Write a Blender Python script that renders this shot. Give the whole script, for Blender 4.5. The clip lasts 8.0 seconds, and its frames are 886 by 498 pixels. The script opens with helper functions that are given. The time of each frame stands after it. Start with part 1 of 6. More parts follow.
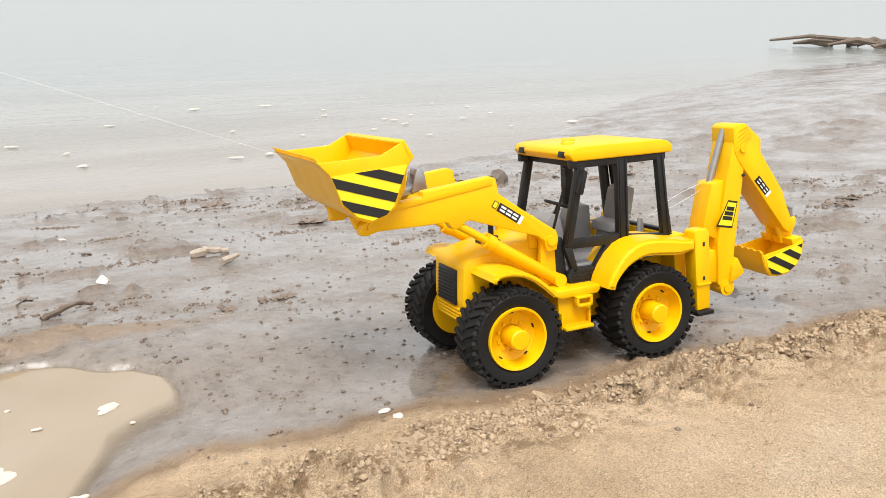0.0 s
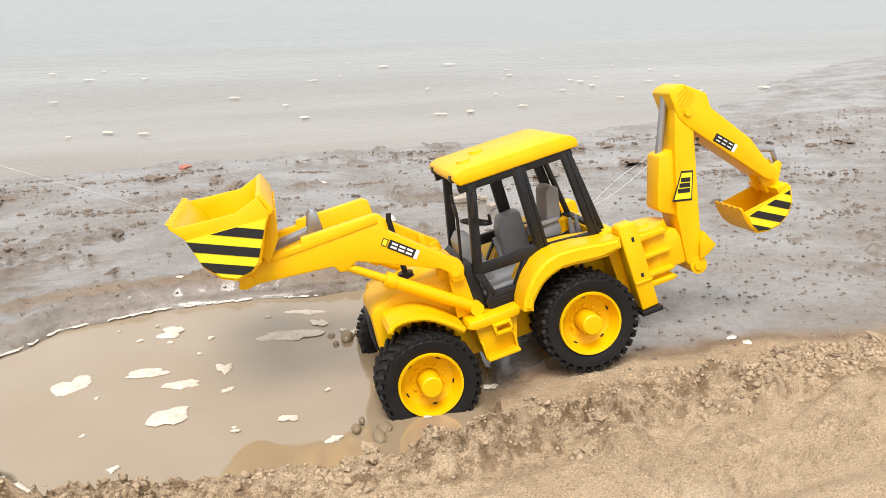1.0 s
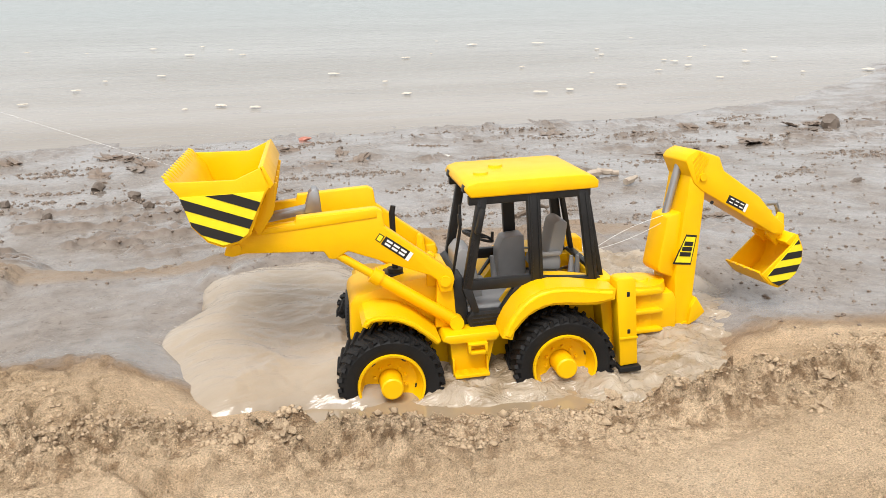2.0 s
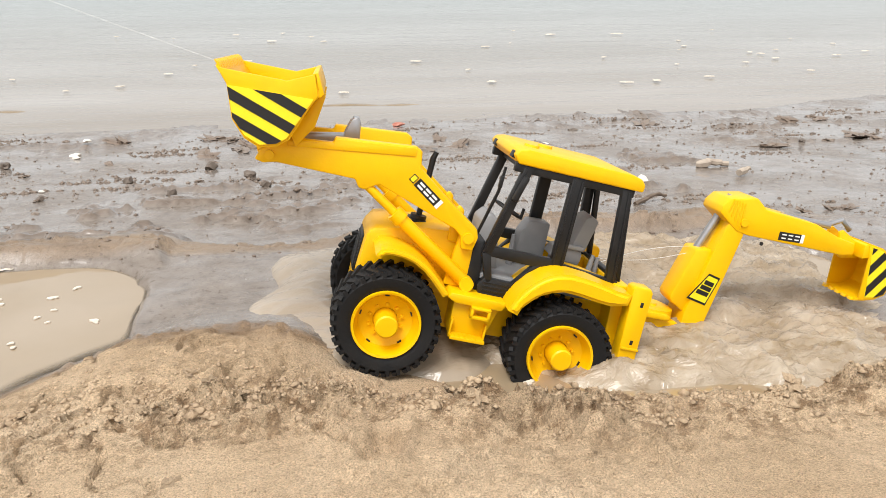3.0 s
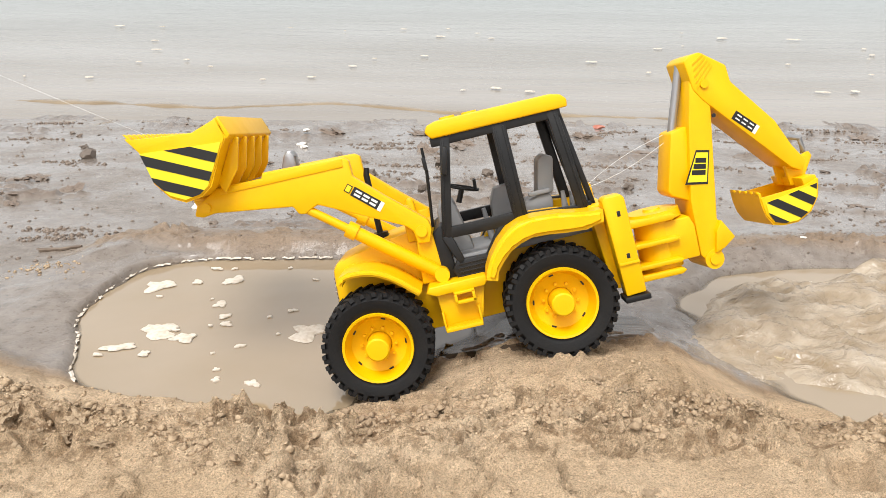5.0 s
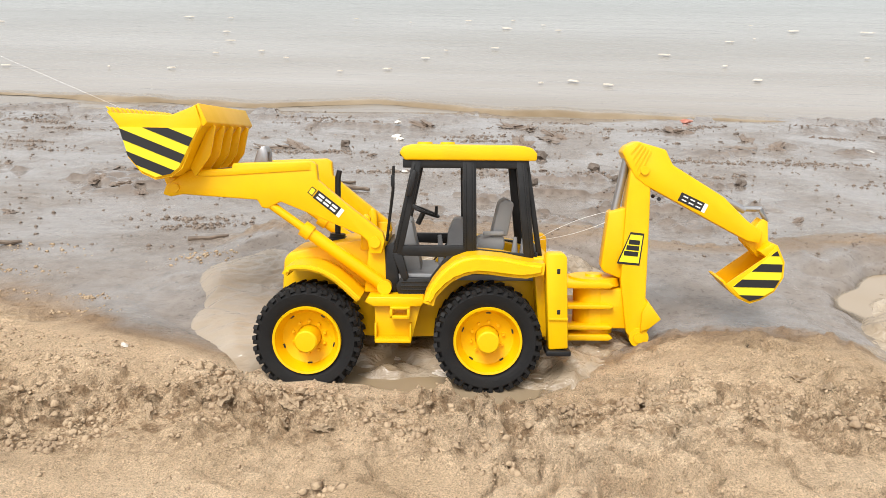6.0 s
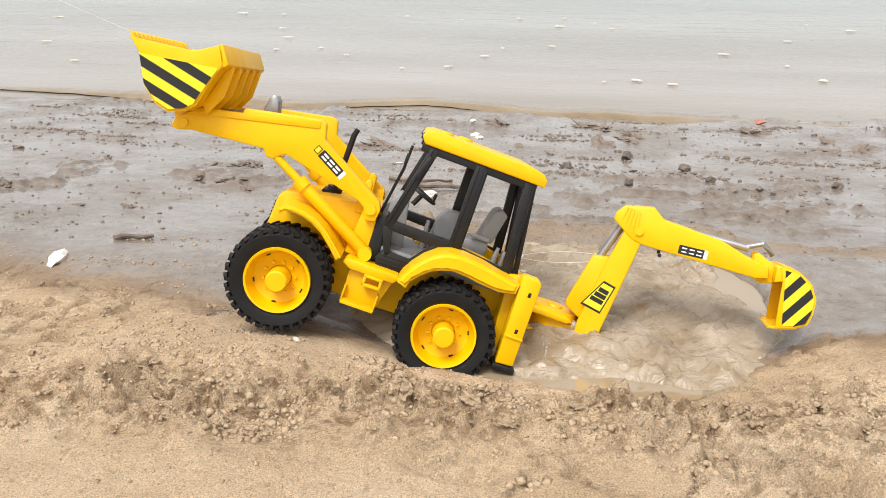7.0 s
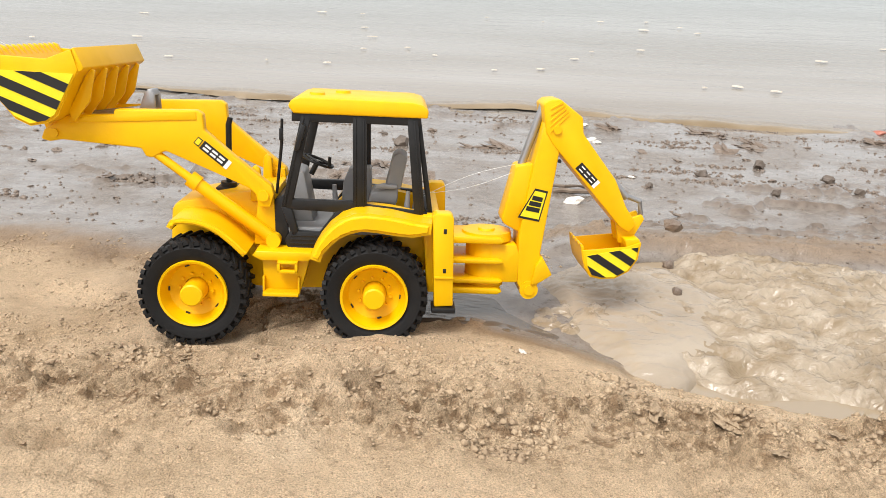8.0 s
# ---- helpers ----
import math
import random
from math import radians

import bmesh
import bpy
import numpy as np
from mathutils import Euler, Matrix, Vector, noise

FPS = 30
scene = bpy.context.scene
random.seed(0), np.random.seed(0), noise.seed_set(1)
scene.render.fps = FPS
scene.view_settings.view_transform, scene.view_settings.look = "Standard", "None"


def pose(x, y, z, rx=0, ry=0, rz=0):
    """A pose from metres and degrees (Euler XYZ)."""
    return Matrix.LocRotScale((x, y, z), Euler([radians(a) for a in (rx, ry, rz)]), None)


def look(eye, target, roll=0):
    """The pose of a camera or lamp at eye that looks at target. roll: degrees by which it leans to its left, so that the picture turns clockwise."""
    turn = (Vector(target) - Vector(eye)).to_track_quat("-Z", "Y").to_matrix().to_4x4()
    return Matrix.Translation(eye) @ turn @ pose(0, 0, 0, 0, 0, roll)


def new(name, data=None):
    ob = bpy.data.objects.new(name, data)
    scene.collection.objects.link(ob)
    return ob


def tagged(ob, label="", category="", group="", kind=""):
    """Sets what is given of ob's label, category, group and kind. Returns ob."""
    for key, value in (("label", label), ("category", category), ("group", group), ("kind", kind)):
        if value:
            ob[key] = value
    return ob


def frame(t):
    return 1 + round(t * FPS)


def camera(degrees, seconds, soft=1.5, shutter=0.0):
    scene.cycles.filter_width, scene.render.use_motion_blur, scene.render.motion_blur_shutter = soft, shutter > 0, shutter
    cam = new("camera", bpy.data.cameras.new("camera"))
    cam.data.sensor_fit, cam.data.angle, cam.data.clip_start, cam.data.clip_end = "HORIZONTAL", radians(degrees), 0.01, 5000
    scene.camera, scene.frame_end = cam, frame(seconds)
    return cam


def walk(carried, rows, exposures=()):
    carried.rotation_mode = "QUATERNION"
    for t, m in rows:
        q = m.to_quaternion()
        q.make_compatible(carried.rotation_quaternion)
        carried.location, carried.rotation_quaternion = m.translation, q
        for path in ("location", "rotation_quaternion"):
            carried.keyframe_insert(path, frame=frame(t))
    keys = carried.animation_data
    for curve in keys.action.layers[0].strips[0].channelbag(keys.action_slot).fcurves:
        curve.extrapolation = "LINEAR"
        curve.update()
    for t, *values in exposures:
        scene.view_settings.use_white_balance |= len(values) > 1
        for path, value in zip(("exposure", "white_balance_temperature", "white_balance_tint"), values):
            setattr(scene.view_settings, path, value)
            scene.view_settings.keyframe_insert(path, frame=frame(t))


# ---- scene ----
# A yellow toy backhoe loader is towed by a thread through two muddy pools on a beach.
# The x axis runs along the toy's track (it drives towards -x), y runs out to sea.
cam = camera(57.5, 8.0, soft=0.75)
PATH = [
    (0.0, (-0.3300, -0.5913, 0.3162), (-0.0313, 0.0075, 0.1107), -0.09),
    (0.5, (-0.4598, -0.6091, 0.3294), (-0.2280, 0.0118, 0.1039), -0.44),
    (1.0, (-0.5532, -0.6166, 0.3307), (-0.3628, 0.0140, 0.0939), -0.08),
    (1.2, (-0.5831, -0.6167, 0.3321), (-0.4041, 0.0155, 0.0908), -0.09),
    (2.3, (-0.7241, -0.6179, 0.3217), (-0.5937, 0.0213, 0.0678), -0.03),
    (2.5, (-0.7402, -0.6166, 0.3199), (-0.6181, 0.0237, 0.0645), 0.02),
    (3.0, (-0.7858, -0.6117, 0.3176), (-0.6880, 0.0314, 0.0591), 0.13),
    (3.5, (-0.8432, -0.6021, 0.3226), (-0.7763, 0.0439, 0.0615), 0.28),
    (4.0, (-0.8951, -0.5978, 0.3254), (-0.8516, 0.0496, 0.0627), 0.34),
    (4.5, (-0.9442, -0.5966, 0.3283), (-0.9190, 0.0517, 0.0655), 0.63),
    (5.0, (-0.9983, -0.5922, 0.3265), (-0.9915, 0.0567, 0.0638), 0.88),
    (5.2, (-1.0250, -0.5892, 0.3231), (-1.0253, 0.0591, 0.0592), 0.97),
    (6.3, (-1.1445, -0.6121, 0.3359), (-1.1760, 0.0323, 0.0644), 0.59),
    (6.5, (-1.1652, -0.6157, 0.3373), (-1.2000, 0.0284, 0.0653), 0.60),
    (7.0, (-1.2248, -0.6214, 0.3383), (-1.2713, 0.0214, 0.0649), 0.74),
    (7.5, (-1.2996, -0.6214, 0.3390), (-1.3629, 0.0198, 0.0655), 0.85),
    (8.0, (-1.3739, -0.6093, 0.3307), (-1.4559, 0.0302, 0.0580), 1.23),
]
walk(cam, [(t, look(eye, target, roll)) for t, eye, target, roll in PATH], exposures=[(0.0, 0.42), (1.0, 0.37), (2.5, 0.35), (8.0, 0.37)])

# ---- world and light: an overcast white sky ----
world = bpy.data.worlds.new("overcast_sky")
scene.world = world
world.use_nodes = True
wn, wl = world.node_tree.nodes, world.node_tree.links
sky = wn.new("ShaderNodeTexSky")
sky.sky_type = "NISHITA"
sky.sun_disc = False
sky.sun_elevation, sky.sun_rotation = radians(58), radians(205)
sky.air_density, sky.dust_density, sky.ozone_density = 1.0, 6.0, 1.0
hue = wn.new("ShaderNodeHueSaturation")
hue.inputs["Saturation"].default_value = 0.08
wl.new(sky.outputs["Color"], hue.inputs["Color"])
cloud = wn.new("ShaderNodeMix")
cloud.data_type = "RGBA"
cloud.inputs[0].default_value = 0.6
cloud.inputs[7].default_value = (6.0, 6.05, 6.1, 1)
wl.new(hue.outputs["Color"], cloud.inputs[6])
wl.new(cloud.outputs[2], wn["Background"].inputs["Color"])
wn["Background"].inputs["Strength"].default_value = 0.15

sun = new("sun", bpy.data.lights.new("sun", "SUN"))
sun.data.energy, sun.data.angle, sun.data.color = 2.35, radians(26), (1.0, 0.97, 0.93)
sun.matrix_world = look((-0.6, -1.1, 2.6), (0, 0, 0))


# ---- noise and the lie of the land ----
def lattice(ix, iy, seed):
    h = (ix.astype(np.int64) * 374761393 + iy.astype(np.int64) * 668265263 + seed * 974634777) & 0xFFFFFFFF
    h = ((h ^ (h >> 13)) * 1274126177) & 0xFFFFFFFF
    return ((h ^ (h >> 16)) & 0xFFFF) / 65535.0


def value_noise(x, y, seed):
    ix, iy = np.floor(x), np.floor(y)
    u, v = x - ix, y - iy
    u, v = u * u * (3 - 2 * u), v * v * (3 - 2 * v)
    a, b = lattice(ix, iy, seed), lattice(ix + 1, iy, seed)
    c, d = lattice(ix, iy + 1, seed), lattice(ix + 1, iy + 1, seed)
    return (a + (b - a) * u) * (1 - v) + (c + (d - c) * u) * v


def fbm(x, y, size, octaves, seed):
    out, amp, total = 0.0, 1.0, 0.0
    for o in range(octaves):
        k = 2.0 ** o / size
        out = out + amp * (value_noise(x * k + 17.3 * o, y * k - 9.1 * o, seed + o) - 0.5)
        total += amp
        amp *= 0.55
    return out / total * 2


def cells(x, y, size, seed):
    """Distance to the middle of the nearest clod, in clods, and that clod's own number from 0 to 1."""
    u = x / size + 0.7 * (value_noise(x * 2.3 / size, y * 2.3 / size, seed + 1) - 0.5)
    v = y / size + 0.7 * (value_noise(x * 2.3 / size, y * 2.3 / size, seed + 2) - 0.5)
    iu, iv = np.floor(u), np.floor(v)
    best, own = u * 0 + 9.0, u * 0
    for du in (-1, 0, 1):
        for dv in (-1, 0, 1):
            cu, cv = iu + du, iv + dv
            d = np.hypot(cu + lattice(cu, cv, seed + 3) - u, cv + lattice(cu, cv, seed + 4) - v)
            own = np.where(d < best, lattice(cu, cv, seed + 5), own)
            best = np.minimum(best, d)
    return best, own


def smooth(a, b, x):
    u = np.clip((x - a) / (b - a), 0, 1)
    return u * u * (3 - 2 * u)


SLOPE = math.tan(radians(6.0))          # the beach falls towards the sea
POOL_Z, SEA_Z = -0.011, -0.153
# height of the wheel track, and of the dry bank in front of it, along x
TRACK_X = [-1.95, -1.63, -1.5, -1.395, -1.365, -1.31, -1.29, -1.264, -1.17, -1.093, -1.039, -0.965, -0.95, -0.9, -0.815, -0.756, -0.69, -0.666, -0.613, -0.55, -0.458, -0.4, -0.324, -0.266, -0.23, -0.09, 0.0, 0.135, 0.6]
TRACK_Z = [0.0, 0.002, 0.013, 0.017, 0.012, 0.002, -0.009, -0.026, -0.034, -0.036, -0.015, 0.012, 0.017, 0.023, 0.021, -0.006, -0.034, -0.041, -0.048, -0.050, -0.047, -0.038, -0.012, 0.001, 0.001, 0.006, 0.003, 0.002, 0.0]
TRACK_FAR_X = [-1.95, -1.66, -1.53, -1.41, -1.39, -1.324, -1.297, -1.28, -1.19, -1.1, -1.04, -0.964, -0.94, -0.9, -0.82, -0.759, -0.744, -0.681, -0.657, -0.609, -0.544, -0.449, -0.388, -0.314, -0.254, -0.22, -0.083, 0.143, 0.6]
TRACK_FAR_Z = [0.0, 0.0, 0.002, 0.002, -0.005, -0.024, -0.034, -0.046, -0.051, -0.053, -0.033, -0.016, -0.003, 0.006, 0.008, -0.014, -0.012, -0.031, -0.040, -0.044, -0.050, -0.046, -0.041, -0.013, -0.008, -0.005, 0.002, 0.0, 0.0]
BANK_X = [-1.95, -1.4, -1.23, -1.07, -1.0, -0.92, -0.78, -0.6, -0.37, -0.3, -0.24, -0.12, 0.01, 0.6]
BANK_Z = [0.0, -0.003, -0.009, -0.006, 0.003, 0.012, 0.014, 0.001, 0.001, 0.004, 0.006, 0.012, 0.013, 0.014]
EDGE_X = [-1.95, -1.36, -1.27, -1.02, -0.95, -0.76, -0.66, -0.45, -0.37, -0.25, 0.6]
EDGE_Y = [-0.105, -0.100, -0.078, -0.078, -0.090, -0.102, -0.122, -0.128, -0.112, -0.105, -0.105]
# where the sand begins to be damp, and where it has become mud
WET_X = [-2.3, -1.88, -1.69, -1.58, -1.47, -1.40, -1.30, -1.04, -0.955, -0.83, -0.75, -0.36, -0.2, 0.1, 0.4, 0.8]
DAMP_Y = [0.10, 0.03, 0.00, -0.03, -0.06, -0.075, -0.085, -0.075, -0.055, -0.075, -0.085, -0.09, -0.115, -0.145, -0.145, -0.115]
WET_Y = [0.30, 0.21, 0.185, 0.165, 0.10, 0.02, -0.03, 0.0, 0.03, 0.0, -0.025, -0.01, -0.035, -0.065, -0.065, -0.035]
BAY_X = [0.35, 0.95, 2.4, 4.0, 6.0, 20.0]
BAY_Y = [0.0, 0.18, 1.2, 1.95, 2.5, 5.5]
# old prints and scrapes in the dry sand: x, y, length, turn
GOUGES = [(-1.281, -0.093, -1.238, -0.147), (-1.249, -0.091, -1.238, -0.143), (-1.231, -0.130, -1.238, -0.161), (-1.271, -0.142, -1.256, -0.161), (-1.262, -0.088, -1.252, -0.112),
          (-1.60, -0.06, -1.57, -0.03), (-1.66, -0.02, -1.61, 0.02), (-1.72, 0.03, -1.65, 0.06), (-1.50, -0.11, -1.455, -0.145), (-1.13, -0.12, -1.10, -0.15), (-0.62, -0.20, -0.58, -0.23), (-0.80, -0.18, -0.77, -0.22)]
PRINTS = [(-1.52, -0.13, 0.030, -0.4), (-1.565, -0.172, 0.034, 0.9), (-1.465, -0.155, 0.024, -0.2), (-1.627, -0.112, 0.024, 0.2), (-1.658, -0.225, 0.040, 0.7), (-1.545, -0.195, 0.026, 0.3), (-1.485, -0.143, 0.020, 0.8), (-0.76, -0.215, 0.030, 1.1), (-1.02, -0.215, 0.028, -0.5), (-0.15, -0.20, 0.035, 0.3), (0.10, -0.21, 0.030, -0.6)]
POOLS = [(-0.492, 0.030, 0.252, 0.167), (-1.135, 0.069, 0.178, 0.142)]


def pool_radius(x, y, cx, cy, a, b):
    wob = 1 + 0.17 * fbm(x, y, 0.11, 4, 101)
    return ((np.abs(x - cx) / a) ** 3 + (np.abs(y - cy) / b) ** 3) ** (1 / 3) * wob


def edge_near(x):
    return np.interp(x, EDGE_X, EDGE_Y) + 0.010 * fbm(x, x * 0 + 3.1, 0.16, 3, 31)


def ploughed(x, y):
    """The ledge of ploughed-up mud between the pools and the flat."""
    off = y - 0.243 - 0.02 * fbm(x, y * 0, 0.2, 3, 89)
    return np.exp(-(off / np.where(off < 0, 0.026, 0.045)) ** 4) * smooth(-1.48, -1.32, x) * smooth(-0.05, -0.30, x)


def ground_parts(x, y):
    """Large height, wetness and how crumbly the ground is at (x, y)."""
    aside = smooth(-0.08, 0.08, y)
    tz = np.interp(x, TRACK_X, TRACK_Z) * (1 - aside) + np.interp(x, TRACK_FAR_X, TRACK_FAR_Z) * aside
    bz = np.interp(x, BANK_X, BANK_Z)
    depth = np.clip(-tz / 0.05, 0, 1)
    near = edge_near(x)
    far = 0.125 + 0.045 * smooth(0.1, 0.6, depth) + 0.02 * fbm(x, x * 0 + 7.7, 0.25, 2, 41)
    # beyond the far edge a low berm holds the water, then the mud flat
    berm = 0.021 * smooth(0.02, 0.35, depth) + 0.006
    beyond = berm * (1 - smooth(0.0, 0.20, y - far - 0.05))
    side = smooth(0.0, 0.075, y - far + 0.02)
    z = tz * (1 - side) + beyond * side
    front = smooth(0.0, 0.04 + 0.02 * (1 - depth), near - y + 0.006)
    z = z * (1 - front) + bz * front
    drift = 0.03 * fbm(x, y, 0.12, 3, 51) + 0.018 * fbm(x, y, 0.028, 4, 52)
    lo, hi = np.interp(x, WET_X, DAMP_Y) + drift, np.interp(x, WET_X, WET_Y) + drift
    wet = smooth(0.0, 1.0, (y - lo) / (hi - lo))
    wet = wet * (1 - 0.32 * ploughed(x, y))
    crumb = np.exp(-((y - near + 0.055) / 0.042) ** 2)
    return z, wet, crumb


def trodden(x):
    """The torn mud reaches in to the track behind the first pool."""
    return 0.26 * smooth(-0.27, -0.18, x)


def torn_mud(x, y):
    """Where the skin of the wet flat is torn into ragged scuffs."""
    rag = 0.5 + 0.5 * fbm(x * 0.6, y, 0.055, 4, 95)
    return smooth(0.58, 0.65, rag) * smooth(0.42, 0.64, value_noise(x * 3.6, y * 5.2, 96))


def height(x, y):
    x, y = np.asarray(x, float), np.asarray(y, float)
    z, wet, crumb = ground_parts(x, y)
    lumps = fbm(x, y, 0.045, 4, 61)
    dry = 1 - wet
    z = z + 0.0045 * fbm(x, y, 0.3, 3, 71)
    z = z + (0.0026 + 0.0080 * crumb) * (0.25 + 0.75 * dry) * lumps
    # heaped crumbs along the rim of the track
    ridge = smooth(0.42, 0.85, value_noise(x * 26, y * 34, 81)) * smooth(0.3, 0.7, value_noise(x * 5, y * 9, 82))
    crack = np.abs(fbm(x, y, 0.035, 3, 84))
    z = z - 0.010 * smooth(0.10, 0.0, crack) * dry * smooth(0.35, 0.75, value_noise(x * 6 + 1.7, y * 8, 85))
    z = z + 0.005 * ridge * crumb * np.clip(dry + 0.3, 0, 1)
    big, big_own = cells(x, y * 1.25, 0.021, 130)
    small, small_own = cells(x, y * 1.2, 0.011, 140)
    heap = smooth(0.34, 0.60, value_noise(x * 11 + 2.2, y * 19, 83))
    loose = np.maximum(dry, 3.6 * wet * dry) * smooth(0.56, 0.78, value_noise(x * 8 + 5.1, y * 12, 86))
    z = z + (0.0110 * crumb * heap * np.clip(dry + 0.35, 0, 1) + 0.0045 * loose) * smooth(0.60, 0.40, big) * smooth(0.25, 0.9, big_own)
    z = z + (0.0062 * crumb * smooth(0.2, 0.5, heap) * np.clip(dry + 0.35, 0, 1) + 0.0028 * loose) * smooth(0.58, 0.36, small) * smooth(0.35, 0.8, small_own)
    # footprints and dents in the dry sand
    dent = smooth(0.68, 0.9, value_noise(x * 9 + 4.2, y * 15, 91))
    z = z - 0.007 * dent * dry * (1 - crumb)
    for px, py, long, turn in PRINTS:
        u = (x - px) * math.cos(turn) + (y - py) * math.sin(turn)
        v = (y - py) * math.cos(turn) - (x - px) * math.sin(turn)
        r = np.hypot(u / long, v / (long * 0.55)) + 0.35 * fbm(x, y, 0.02, 2, 87)
        z = z - 0.009 * (1 - smooth(0.35, 0.9, r)) + 0.005 * np.exp(-((r - 1.05) / 0.22) ** 2)
    # narrow gouges with a little sand thrown up beside them
    for xa, ya, xb, yb in GOUGES:
        dx, dy = xb - xa, yb - ya
        u = np.clip(((x - xa) * dx + (y - ya) * dy) / (dx * dx + dy * dy), 0, 1)
        d = np.hypot(x - xa - u * dx, y - ya - u * dy) + 0.003 * fbm(x, y, 0.012, 2, 88)
        z = z - 0.0075 * np.exp(-(d / 0.0030) ** 2) + 0.0035 * np.exp(-((d - 0.0075) / 0.0035) ** 2)
    ledge = ploughed(x, y)
    patchy = smooth(0.35, 0.65, value_noise(x * 13 + 3.3, y * 22, 90))
    z = z + ledge * (0.004 + patchy * (0.005 * smooth(0.60, 0.36, big) * smooth(0.45, 0.9, big_own) + 0.003 * smooth(0.58, 0.36, small) * smooth(0.5, 0.9, small_own)) + 0.004 * lumps)
    # wet mud: low ripples and scuffs
    scuff = torn_mud(x, y)
    flat = smooth(0.16, 0.32, y + trodden(x))
    z = z + wet * (0.0011 * fbm(x, y, 0.06, 3, 97) + flat * 0.0075 * scuff * (0.4 + 1.1 * value_noise(x * 80, y * 100, 98)))
    shore = y - np.interp(x, BAY_X, BAY_Y) * smooth(0.5, 1.6, y)
    tide = 0.009 * np.exp(-((shore - 1.43 - 0.05 * fbm(x, y, 0.5, 2, 103)) / 0.022) ** 2) * smooth(0.3, 0.6, value_noise(x * 2.1, y * 0.7, 104))
    z = z - SLOPE * shore + tide
    # a rim of mud holds the water of each pool
    for cx, cy, a, b in POOLS:
        r = pool_radius(x, y, cx, cy, a, b)
        w = smooth(0.95, 1.08, r) * (1 - smooth(1.25, 1.9, r))
        rim = POOL_Z + 0.007 + 0.003 * fbm(x, y, 0.05, 3, 99)
        z = np.where(z < rim, z * (1 - w) + rim * w, z)
    # the sea bed drops away
    return z - 0.05 * smooth(1.35, 2.4, shore)


def ground_z(x, y):
    return float(height(np.array([x]), np.array([y]))[0])


# ---- mesh helpers ----
def mesh_object(name, bm, material, smooth_angle=40.0):
    me = bpy.data.meshes.new(name)
    bmesh.ops.recalc_face_normals(bm, faces=bm.faces)
    bm.to_mesh(me)
    bm.free()
    for p in me.polygons:
        p.use_smooth = True
    me.set_sharp_from_angle(angle=radians(smooth_angle))
    me.materials.append(material)
    return new(name, me)


def part(name, bm, material, parent, label=""):
    ob = mesh_object(name, bm, material)
    ob.parent = parent
    return tagged(ob, label)


def prism(poly, y0, y1, bevel=0.0008, bm=None):
    """A plate with the outline poly in x and z, between y0 and y1, its edges rounded."""
    bm = bm or bmesh.new()
    piece = bmesh.new()
    ring = [piece.verts.new((x, y0, z)) for x, z in poly]
    face = piece.faces.new(ring)
    top = bmesh.ops.extrude_face_region(piece, geom=[face])
    bmesh.ops.translate(piece, verts=[v for v in top["geom"] if isinstance(v, bmesh.types.BMVert)], vec=(0, y1 - y0, 0))
    if bevel:
        bmesh.ops.bevel(piece, geom=piece.edges[:], offset=bevel, segments=2, affect="EDGES", profile=0.5, clamp_overlap=True)
    me = bpy.data.meshes.new("tmp")
    piece.to_mesh(me)
    piece.free()
    bm.from_mesh(me)
    bpy.data.meshes.remove(me)
    return bm


def box(x0, x1, y0, y1, z0, z1, bevel=0.0008, bm=None):
    return prism([(x0, z0), (x1, z0), (x1, z1), (x0, z1)], y0, y1, bevel, bm)


def tube(points, radius, n=12, bm=None, caps=True):
    """A round bar along points; radius is one number or one for each point."""
    bm = bm or bmesh.new()
    pts = [Vector(p) for p in points]
    radii = radius if isinstance(radius, (list, tuple)) else [radius] * len(pts)
    rings = []
    for i, p in enumerate(pts):
        way = (pts[min(i + 1, len(pts) - 1)] - pts[max(i - 1, 0)]).normalized()
        turn = way.to_track_quat("Z", "Y")
        rings.append([bm.verts.new(p + turn @ Vector((radii[i] * math.cos(a), radii[i] * math.sin(a), 0)))
                      for a in [2 * math.pi * k / n for k in range(n)]])
    for a, b in zip(rings, rings[1:]):
        for k in range(n):
            bm.faces.new((a[k], a[(k + 1) % n], b[(k + 1) % n], b[k]))
    if caps:
        bm.faces.new(rings[0][::-1])
        bm.faces.new(rings[-1])
    return bm


def lathe(profile, n=48, bm=None, closed=False):
    """A body turned about the y axis; profile of (radius, y)."""
    bm = bm or bmesh.new()
    rings = []
    for r, y in profile:
        if r < 1e-6:
            rings.append([bm.verts.new((0, y, 0))])
        else:
            rings.append([bm.verts.new((r * math.cos(2 * math.pi * k / n), y, r * math.sin(2 * math.pi * k / n))) for k in range(n)])
    pairs = list(zip(rings, rings[1:])) + ([(rings[-1], rings[0])] if closed else [])
    for a, b in pairs:
        for k in range(n):
            q = [a[k % len(a)], a[(k + 1) % len(a)], b[(k + 1) % len(b)], b[k % len(b)]]
            q = [v for i, v in enumerate(q) if v not in q[:i]]
            bm.faces.new(q)
    return bm


def shell(inner, outer, y0, y1, bm=None):
    """A bent sheet: two outlines in x and z of equal length, joined, between y0 and y1."""
    bm = bm or bmesh.new()
    cols = []
    for (xi, zi), (xo, zo) in zip(inner, outer):
        cols.append([bm.verts.new(v) for v in ((xi, y0, zi), (xo, y0, zo), (xo, y1, zo), (xi, y1, zi))])
    for a, b in zip(cols, cols[1:]):
        for k in range(4):
            bm.faces.new((a[k], a[(k + 1) % 4], b[(k + 1) % 4], b[k]))
    bm.faces.new(cols[0][::-1])
    bm.faces.new(cols[-1])
    return bm


